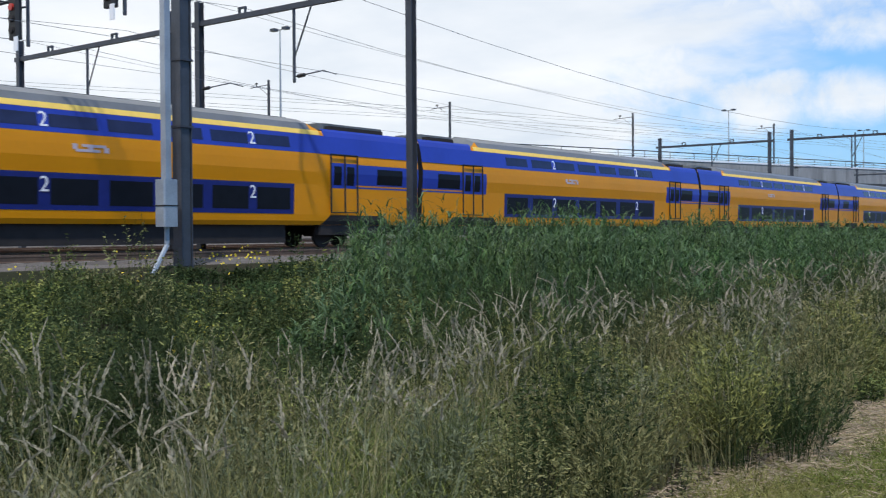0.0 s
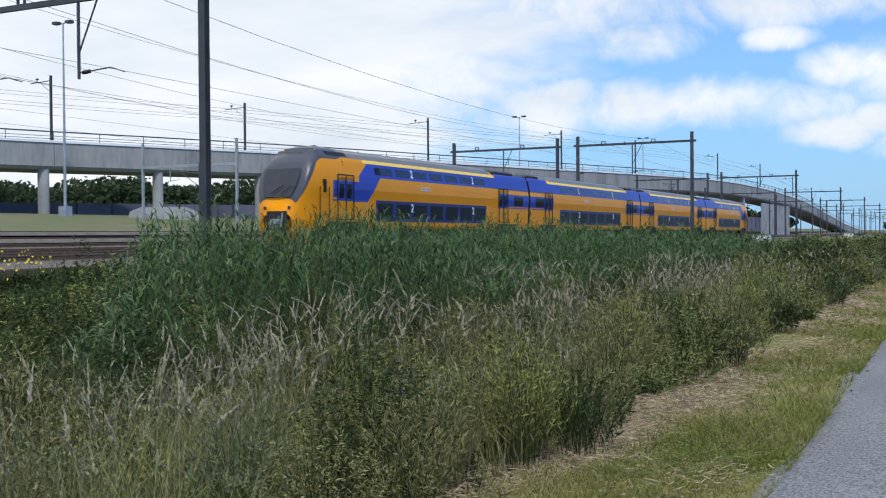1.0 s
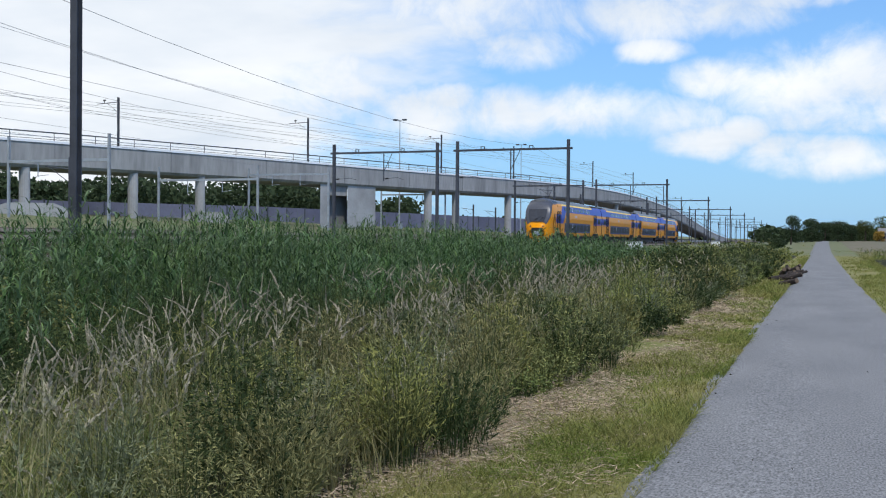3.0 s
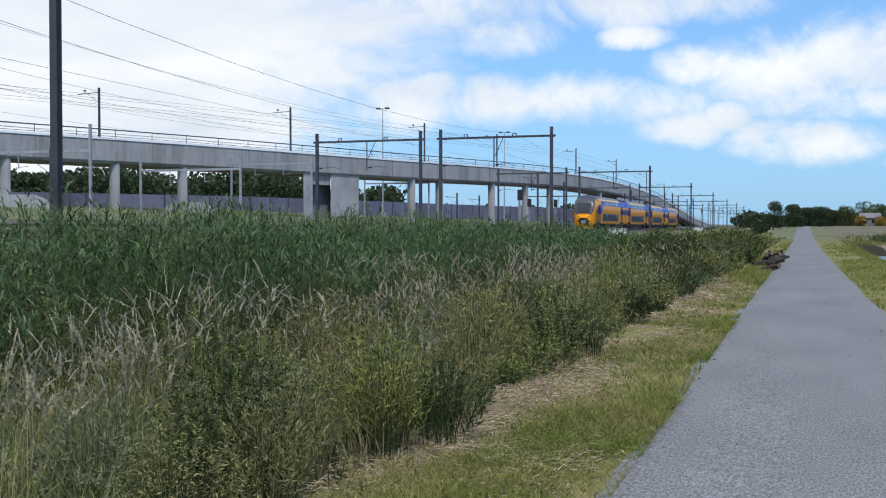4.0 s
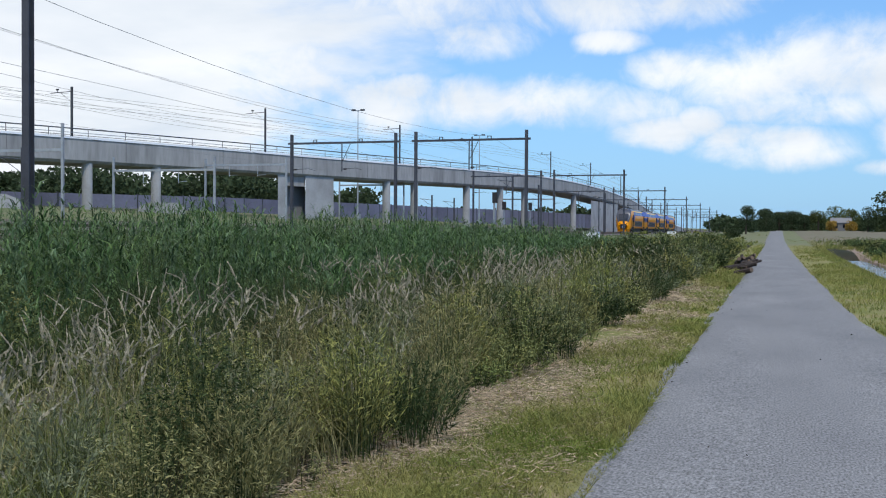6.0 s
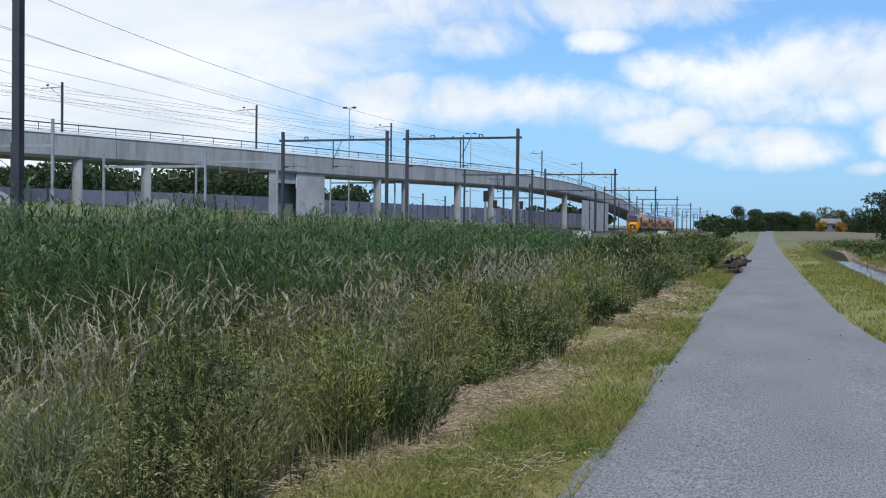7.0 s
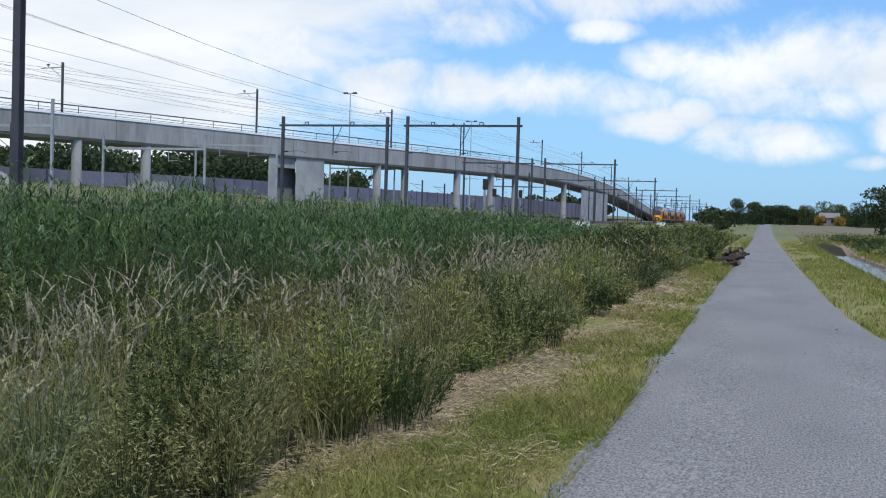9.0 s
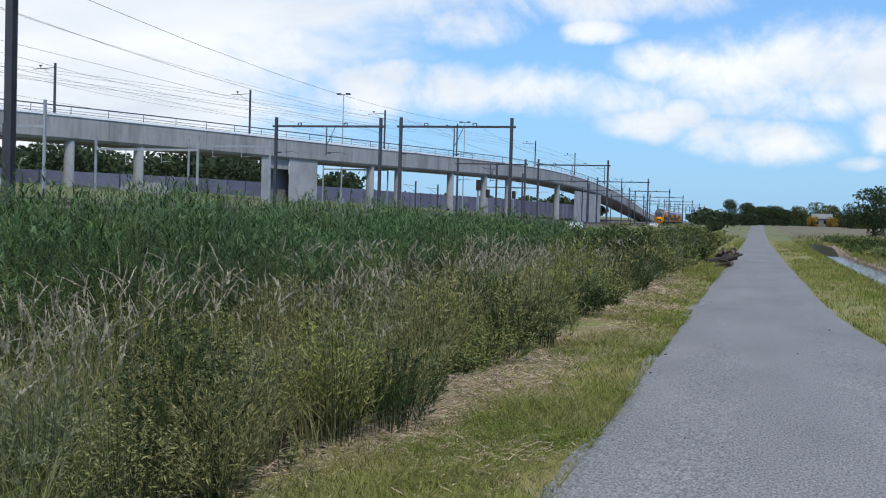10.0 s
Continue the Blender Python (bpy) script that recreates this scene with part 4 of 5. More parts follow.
def leaves(base, direction, length, width):
    """Small flat leaves: one kite each, from base along direction."""
    n = len(base)
    side = np.cross(direction, RNG.normal(size=(n, 3)))
    side /= np.linalg.norm(side, axis=1)[:, None] + 1e-9
    mid = base + direction * (length * 0.42)[:, None]
    end = base + direction * length[:, None]
    w = (width * 0.5)[:, None]
    return np.stack([np.stack([base, mid - side * w], 1), np.stack([mid + side * w, end], 1)], 1)


def heights(x, y):
    xs = np.array([p[0] for p in PROFILE])
    zs = np.array([p[1] for p in PROFILE])
    z = np.interp(x, xs, zs)
    return np.where((x > 3.4) & (x < 8), z * np.clip((96 - y) / 10, 0, 1), z)


def clumped(n, x0, x1, y0, y1, per=14, spread=0.16, power=1.0):
    """Points in clumps; power > 1 crowds them towards y0."""
    m = max(1, n // per)
    cx = RNG.uniform(x0, x1, m)
    cy = y0 + (y1 - y0) * RNG.uniform(0, 1, m) ** power
    k = RNG.integers(0, m, n)
    x, y = cx[k] + RNG.normal(0, spread, n), cy[k] + RNG.normal(0, spread, n)
    return np.clip(x, x0 - 0.3, x1 + 0.3), y


def wave(x, y, s, ph=0.0):
    """Slow uneven variation between 0 and 1."""
    return 0.5 + 0.25 * (np.sin(x / s + 1.3 * np.sin(y / s * 0.7 + ph)) + np.sin(y / s * 1.1 + 1.7 * np.sin(x / s * 0.6 + 2 * ph)))


def based(x, y):
    return np.stack([x, y, heights(x, y) - 0.02], 1)


def pick(x, y, keep):
    return x[keep], y[keep]


def seeding(x, y, h, lean, m, spike=0.16, n_spk=30, slen=0.022, wid=0.004, mstem=None):
    """Tall upright stalks, each with one dense nodding head of spikelets."""
    n = len(x)
    s = np.array([0, 0.4, 0.68, 0.82, 0.88, 0.93, 0.97, 1.0])
    a, b, nod = RNG.uniform(0, 2 * np.pi, n), RNG.uniform(0, 2 * np.pi, n), RNG.uniform(0.0, 1.0, n) ** 1.4
    hook = np.maximum(0, s - 0.72)[None, :] ** 2 * nod[:, None]
    out = h[:, None] * (0.6 * lean[:, None] * s[None, :] ** 2 + 1.5 * hook)
    up = h[:, None] * (s[None, :] - 1.0 * hook - 0.15 * lean[:, None] * s[None, :] ** 3)
    b0 = based(x, y)
    mid = np.stack([b0[:, 0:1] + out * np.cos(a)[:, None], b0[:, 1:2] + out * np.sin(a)[:, None], b0[:, 2:3] + up], -1)
    half = wid * (1 - 0.55 * s)[None, :] * 0.5
    side = np.stack([np.cos(b)[:, None] * half, np.sin(b)[:, None] * half, 0 * b[:, None] * half], -1)
    stalk = np.stack([mid - side, mid + side], 2)
    u = 1 - spike * (1 - np.linspace(0, 1, n_spk))
    i = np.clip(np.searchsorted(s, u, "right") - 1, 0, 6)[None, :]
    f = ((u - s[i]) / (s[i + 1] - s[i]))[..., None]
    s = np.tile(np.linspace(0, 1, n_spk)[None, :], (n, 1))
    row = np.arange(n)[:, None]
    p = mid[row, i] * (1 - f) + mid[row, i + 1] * f
    along = mid[row, i + 1] - mid[row, i]
    along /= np.linalg.norm(along, axis=2)[..., None] + 1e-9
    loose = RNG.uniform(0.12, 0.34, (n, 1, 1))
    d = along + RNG.normal(0, 1, (n, n_spk, 3)) * loose * (1.15 - s[..., None])
    d /= np.linalg.norm(d, axis=2)[..., None]
    L = slen * (0.7 + 0.7 * RNG.uniform(0, 1, (n, n_spk))) * (1.25 - 0.5 * s)
    lf = leaves(p.reshape(-1, 3), d.reshape(-1, 3), L.ravel(), L.ravel() * 0.4)
    return [(stalk, mstem or m), (lf, m)]


def weeds(x, y, h, m, n_leaf=26, size=0.07, mstem=None):
    """Leafy upright stems."""
    n = len(x)
    base = based(x, y)
    stem = ribbons(base, h, RNG.uniform(0.05, 0.3, n), np.full(n, 0.008), 4, tip=0.4)
    mid = stem.mean(2)
    s = RNG.uniform(0.12, 1.0, (n, n_leaf)) ** 0.8 * 2.999
    i = s.astype(int)
    f = (s - i)[..., None]
    r = np.arange(n)[:, None]
    p = mid[r, i] * (1 - f) + mid[r, i + 1] * f
    d = RNG.normal(0, 1, (n, n_leaf, 3))
    d[..., 2] = np.abs(d[..., 2]) * 0.6 + 0.15
    d /= np.linalg.norm(d, axis=2)[..., None]
    L = size * (0.5 + RNG.uniform(0, 1, (n, n_leaf)))
    lf = leaves(p.reshape(-1, 3), d.reshape(-1, 3), L.ravel(), L.ravel() * 0.24)
    return [(stem, mstem or m), (lf, m)]


def clump(rr, x, y, r, h, stems, nl, m, size, slim=0.26, mstem=None, low=0.28, lift=0.22):
    """One domed plant clump: spreading stems, leafy from about a quarter of their height up."""
    a, k = RNG.uniform(0, 2 * np.pi, stems), np.sqrt(RNG.uniform(0, 1, stems))
    px, py = x + 0.6 * r * k * np.cos(a), y + 0.6 * r * k * np.sin(a)
    z0 = ground_z(x, y)
    hs = h * (1 - 0.5 * k ** 2.5) * RNG.uniform(0.78, 1.06, stems)
    s = np.linspace(0, 1, 4)[None, :]
    out = (0.5 * r * k)[:, None] * s ** 1.5
    wob = RNG.normal(0, 0.05, (stems, 2, 1)) * h * s[:, None, :] ** 2
    c = np.stack([px[:, None] + out * np.cos(a)[:, None] + wob[:, 0], py[:, None] + out * np.sin(a)[:, None] + wob[:, 1], z0 - 0.02 + hs[:, None] * s], -1)
    w = (0.0012 + 0.00018 * math.hypot(x, y)) * (1 - 0.6 * s)[..., None]
    side = np.stack([-np.sin(a), np.cos(a), 0 * a], 1)[:, None, :] * w
    # stems default to the dark leaf colour, standing in for shade inside
    groups = [(np.stack([c - side, c + side], 2), mstem or M_DARKB)]
    t = (low + (1 - low) * RNG.uniform(0, 1, (stems, nl)) ** 0.6) * 2.999
    i = t.astype(int)
    f = (t - i)[..., None]
    row = np.arange(stems)[:, None]
    p = c[row, i] * (1 - f) + c[row, i + 1] * f
    d = RNG.normal(0, 0.7, (stems, nl, 3))
    d[..., 0] += 0.5 * np.cos(a)[:, None]
    d[..., 1] += 0.5 * np.sin(a)[:, None]
    d[..., 2] = d[..., 2] * 0.75 + lift
    d /= np.linalg.norm(d, axis=2)[..., None]
    L = size * RNG.uniform(0.55, 1.5, (stems, nl)) * (1.15 - 0.4 * t / 3)
    groups.append((leaves(p.reshape(-1, 3), d.reshape(-1, 3), L.ravel(), L.ravel() * slim), m))
    return groups


def tussock(rr, x, y, r, h, n, mats, heads=12):
    """One tuft of arching grass with a few fine heads."""
    a, k = RNG.uniform(0, 2 * np.pi, n), r * np.sqrt(RNG.uniform(0, 1, n))
    px, py = x + k * np.cos(a), y + k * np.sin(a)
    w = 0.004 + 0.0005 * math.hypot(x, y)
    hs = h * RNG.uniform(0.5, 1.0, n)
    out = [(ribbons(based(px, py), hs, RNG.uniform(0.25, 1.1, n), np.full(n, w) * RNG.uniform(0.6, 1.5, n), 4), rr.choice(mats))]
    t = n // heads
    out += seeding(px[:t], py[:t], h * RNG.uniform(0.9, 1.3, t), RNG.uniform(0.1, 0.4, t), rr.choice((M_PALE, M_GREYLEAF, M_DRY, M_STRAW)), 0.2, 16, 0.016 + 0.0013 * math.hypot(x, y), w * 0.6)
    return out


def build_near_meadow():
    """Rank grass, leafy weeds and pale seeding stalks between the mown verge and the reeds."""
    rr = random.Random(21)
    gr = []
    # a low sward under everything
    for n, y0, y1, w in ((17000, 0.5, 14, 0.008), (9000, 14, 32, 0.012), (5000, 32, 62, 0.022)):
        x, y = clumped(n, -9.0, -2.8, y0, y1, 22, 0.15)
        h = RNG.uniform(0.14, 0.42, n) * np.clip((-2.55 - x) / 0.9, 0.25, 1)
        gr.append((ribbons(based(x, y), h, RNG.uniform(0.1, 0.9, n), np.full(n, w) * RNG.uniform(0.6, 1.4, n), 3), M_GRASS))
    # tufts, thickest on the camera's side of the meadow
    for k in range(330):
        y = 1.4 + 26 * rr.random() ** 1.6
        x = -3.2 - 3.6 * rr.random()
        near = math.degrees(math.atan2(-x, y)) > 33
        if not near and rr.random() < 0.72:
            continue
        gr += tussock(rr, x, y, rr.uniform(0.12, 0.34), rr.uniform(0.4, 0.78), 130 if y < 9 else 90, (M_GRASS, M_GRASS, M_GREYLEAF, M_WEED, M_PALE, M_WEED))
    for k in range(150):
        y = 3 + 34 * rr.random() ** 1.4
        gr += tussock(rr, -3.0 - 0.7 * rr.random() + 0.2 * math.sin(y * 1.1), y, rr.uniform(0.08, 0.2), rr.uniform(0.4, 0.8), 46, (M_GRASS, M_WEED, M_GREYLEAF, M_PALE), 9)
    tagged(new("meadow_grass", strips_mesh("meadow_grass", gr)), "rank olive-green meadow grass beside the mown verge", "grass", kind="stuff")
    # pale stalks with nodding heads, in a belt along the middle of the meadow
    dr = []
    for n, y0, y1, w, k, sl in ((3000, 1.2, 9, 0.0036, 44, 0.022), (3600, 9, 24, 0.006, 28, 0.036), (800, 24, 60, 0.012, 12, 0.075)):
        x, y = clumped(n, -7.6, -3.1, y0, y1, 4, 0.3)
        rel = np.degrees(np.arctan2(-x, y))
        belt = np.exp(-((x + 4.9) / 0.8) ** 2)
        keep = RNG.uniform(0, 1, n) < np.where(rel > 34, 0.6 * (x > -6.3) + 0.1, 1.0 * belt) * np.clip(2.6 * wave(x, y, 0.7, 1.0) - 0.7, 0.03, 1)
        x, y = pick(x, y, keep)
        n = len(x)
        dr += seeding(x, y, RNG.uniform(0.8, 1.3, n) * (0.75 + 0.4 * wave(x, y, 0.9, 0.3)), RNG.uniform(0.05, 0.4, n), M_DRY, 0.15, k, sl, w, M_STRAW)
    for n, y0, y1, w in ((1500, 1.2, 12, 0.006), (900, 12, 30, 0.01)):
        x, y = clumped(n, -7.6, -3.2, y0, y1, 18, 0.2)
        dr.append((ribbons(based(x, y), RNG.uniform(0.3, 0.7, n), RNG.uniform(0.2, 0.9, n), np.full(n, w), 4), M_STRAW))
    tagged(new("dry_grass", strips_mesh("dry_grass", dr)), "pale dry seeding grass stalks standing in the meadow", "grass", kind="stuff")
    # leafy clumps of very different size, with dark gaps between them
    wd = []
    y = 1.5
    while y < 61:
        step = 0.56 + 0.013 * y
        x = -2.98 + 0.2 * math.sin(y * 1.1) + 0.1 * math.sin(y * 2.9)
        while x > -8.8:
            cx, cy = x + rr.uniform(-0.2, 0.2), y + rr.uniform(-0.25, 0.25)
            x -= step * rr.uniform(0.8, 1.25)
            rel, d = math.degrees(math.atan2(-cx, cy)), math.hypot(cx, cy)
            if rel > 62 or rr.random() < 0.2 or (rel > 34 and cx > -5.8 and rr.random() < 0.6):
                continue
            roll = wave(np.array([cx]), np.array([cy]), 0.55, 2.0)[0]
            tall = 0.42 + 0.92 * roll + (0.35 if 36 < cy < 54 else 0)
            m = rr.choice((M_BUSH, M_BUSH, M_WEED, M_WEED, M_GREYLEAF, M_PALE, M_PALE, M_DARKB, M_DARKB) if cx > -5.6 and cy < 26 else (M_BUSH, M_WEED, M_DARKB, M_DARKB, M_GREYLEAF) if cx > -5.6 else (M_DARKB, M_BUSH, M_DARKB, M_LEAF2))
            st, nl = (110, 26) if d < 9 else (80, 22) if d < 18 else (50, 17) if d < 32 else (34, 14)
            if rr.random() < 0.55:
                # feathery, upright growth
                wd += clump(rr, cx, cy, step * rr.uniform(0.4, 0.8), tall * rr.uniform(0.7, 1.3), st, nl, m, 0.034 + 0.0032 * d, 0.15, low=0.2, lift=0.95)
            else:
                wd += clump(rr, cx, cy, step * rr.uniform(0.5, 0.95), tall * rr.uniform(0.6, 1.2), st, nl, m, 0.021 + 0.0023 * d, rr.choice((0.24, 0.3, 0.38)), low=0.32)
        y += step * 0.85
    # single taller shoots that break the outline
    for k in range(120):
        y = 3 + 45 * rr.random() ** 1.4
        x = -3.3 - 3.5 * rr.random()
        d = math.hypot(x, y)
        wd += clump(rr, x, y, rr.uniform(0.1, 0.2), rr.uniform(0.8, 1.25), 5, 22, rr.choice((M_WEED, M_PALE, M_BUSH, M_GREYLEAF)), 0.022 + 0.0026 * d, 0.24, low=0.4)
    # low growth at the foot of the thicket
    for k in range(170):
        y = 3 + 50 * rr.random() ** 1.5
        x = -3.0 + 0.18 * math.sin(y * 1.3) + rr.uniform(-0.2, 0.15)
        d = math.hypot(x, y)
        wd += clump(rr, x, y, rr.uniform(0.12, 0.3), rr.uniform(0.15, 0.45), 20, 12, rr.choice((M_BUSH, M_DARKB, M_WEED, M_GRASS)), 0.02 + 0.0028 * d, 0.25, low=0.1)
    tagged(new("weed_thicket", strips_mesh("weed_thicket", wd)), "leafy olive-green weeds and nettles along the verge", "weeds", kind="stuff")


def build_reeds():
    """The tall bed of reeds in the ditch below the embankment."""
    gr = []
    for n, x0, x1, y0, y1, lw, nl, k in ((4700, -17.2, -8.0, 9, 36, 0.028, 14, 4), (3400, -17.4, -7.8, 36, 78, 0.048, 10, 3), (800, -17.0, -7.5, 78, 150, 0.12, 6, 3)):
        x, y = clumped(n, x0, x1, y0, y1, 9, 0.3)
        keep = (np.degrees(np.arctan2(-x, y)) < 44 + 2.5 * np.sin(x * 1.7)) & ((y < 70) | (RNG.uniform(0, 1, n) < 0.8))
        x, y = pick(x, y, keep)
        n = len(x)
        front = np.clip((-7.3 - x) / 2.2, 0.45, 1) * np.clip((46.5 - np.degrees(np.arctan2(-x, y))) / 4.5, 0.4, 1)
        h = RNG.uniform(1.5, 2.2, n) * front * (0.74 + 0.44 * wave(x, y, 1.1)) * np.clip(1.1 - (y - 50) / 60, 0.42, 1.08)
        # two fifths of the plants take the leaf colour with painted sheen
        pale = RNG.uniform(0, 1, n) < 0.4
        for sel, m in ((pale, M_REED_SHEEN), (~pale, M_REED)):
            b = based(x[sel], y[sel])
            q = len(b)
            stem = ribbons(b, h[sel], RNG.uniform(0.02, 0.14, q), np.full(q, lw * 0.3), 4, tip=0.3)
            gr.append((stem, m))
            mid = stem.mean(2)
            s = RNG.uniform(0.2, 1.0, (q, nl)) ** 0.8 * 2.999
            i = s.astype(int)
            f = (s - i)[..., None]
            r = np.arange(q)[:, None]
            p = (mid[r, i] * (1 - f) + mid[r, i + 1] * f).reshape(-1, 3)
            c = len(p)
            gr.append((ribbons(p, RNG.uniform(0.12, 0.36, c), RNG.uniform(0.6, 1.9, c), np.full(c, lw) * RNG.uniform(0.6, 1.3, c), k, droop=0.5, tip=0.08), m))
    tagged(new("reed_bed", strips_mesh("reed_bed", gr)), "dense tall blue-green reeds growing in the ditch", "reeds", kind="stuff")
    # last year's pale reed plumes along the front of the bed
    x, y = clumped(170, -9.4, -7.4, 12, 40, 5, 0.4)
    n = len(x)
    pl = seeding(x, y, RNG.uniform(1.0, 1.6, n), RNG.uniform(0.1, 0.45, n), M_DRY, 0.17, 20, 0.055, 0.009, M_STRAW)
    tagged(new("dead_reed", strips_mesh("dead_reed", pl)), "pale dead reed stalks along the edge of the reed bed", "reeds", kind="stuff")


def build_bank_plants():
    """Lower green growth on the bank below the near tracks, and the strip towards the far end."""
    gr = []
    for n, x0, x1, y0, y1, w, hh in ((13000, -20.6, -8.6, -2, 22, 0.02, 0.6), (6000, -20.9, -16.8, 20, 90, 0.026, 0.5), (7000, -21, -3.0, 62, 170, 0.06, 0.42), (3000, -24, -3.0, 170, 420, 0.13, 0.6)):
        x, y = clumped(n, x0, x1, y0, y1, 20, 0.3)
        if y0 >= 62:
            x = x - np.array([bend(q) for q in y]) * (x < -12)
        h = hh * RNG.uniform(0.4, 1.2, n) * (0.35 + 0.9 * wave(x, y, 1.4, 0.7))
        h = np.where(x < -19.6, h * 0.45, h)
        gr.append((ribbons(based(x, y), h, RNG.uniform(0.15, 0.9, n), np.full(n, w) * RNG.uniform(0.6, 1.4, n), 3), M_BANK))
    wd = []
    for n, x0, x1, y0, y1, size, hh in ((900, -20.0, -17.0, 18, 80, 0.12, 0.7), (1300, -20, -3.0, 60, 130, 0.17, 0.55), (700, -22, -3, 130, 330, 0.3, 0.55)):
        x, y = clumped(n, x0, x1, y0, y1, 10, 0.4)
        h = hh * RNG.uniform(0.5, 1.3, n) * (0.35 + 1.1 * wave(x, y, 1.2, 1.7)) * np.where(x < -17.5, 0.6, 1)
        wd += weeds(x, y, h, M_WEED, 22, size)
    rr = random.Random(33)
    for k in range(430):
        x, y = rr.uniform(-19.6, -7.2), rr.uniform(0, 24)
        rel, d = math.degrees(math.atan2(-x, y)), math.hypot(x, y)
        if rel < 38 and x > -17.5:
            continue
        tall = 0.4 if x < -17.0 else 0.2 + 1.6 * wave(np.array([x]), np.array([y]), 0.9, 0.4)[0]
        wd += clump(rr, x, y, rr.uniform(0.4, 0.95), tall * rr.uniform(0.7, 1.25), 32, 18, rr.choice((M_WEED, M_BUSH, M_DARKB, M_DARKB, M_LEAF2, M_BANK)), 0.03 + 0.0028 * d, rr.choice((0.25, 0.4, 0.5)))
    tagged(new("bank_grass", strips_mesh("bank_grass", gr)), "green grass on the railway bank and the far meadow", "grass", kind="stuff")
    tagged(new("bank_weeds", strips_mesh("bank_weeds", wd)), "leafy green weeds on the railway bank", "weeds", kind="stuff")
    # the darker shrubs that close the meadow towards the logs
    sh = []
    for k in range(95):
        x, y = rr.uniform(-6.5, -2.7), rr.uniform(36, 60)
        sh += clump(rr, x, y, rr.uniform(0.5, 1.0), rr.uniform(0.9, 1.75) * min(1, max(0.45, (-2.0 - x) / 1.2)), 26, 20, rr.choice((M_LEAF2, M_DARKB, M_DARKB, M_BUSH)), 0.13, 0.4)
    tagged(new("verge_shrub", strips_mesh("verge_shrub", sh)), "dark green low shrubs beside the cycle path", "shrub", kind="stuff")
    # yellow flowers by the tracks and white umbels on the bank
    fl = []
    for n, x0, x1, y0, y1, r in ((80, -20.0, -19.3, 16.6, 18.6, 0.04), (50, -14, -9, 6, 11, 0.035), (20, -20.4, -18.5, 11, 15, 0.03)):
        x, y = clumped(n, x0, x1, y0, y1, 6, 0.2)
        b = based(x, y)
        b[:, 2] += RNG.uniform(0.35, 0.65, n)
        d = RNG.normal(0, 1, (n, 3))
        d /= np.linalg.norm(d, axis=1)[:, None]
        fl.append((leaves(b, d, np.full(n, r * 1.8), np.full(n, r * 1.6)), M_FLOWER))
    tagged(new("yellow_flowers", strips_mesh("yellow_flowers", fl)), "small yellow wild flowers on the railway bank", "flowers", kind="stuff")


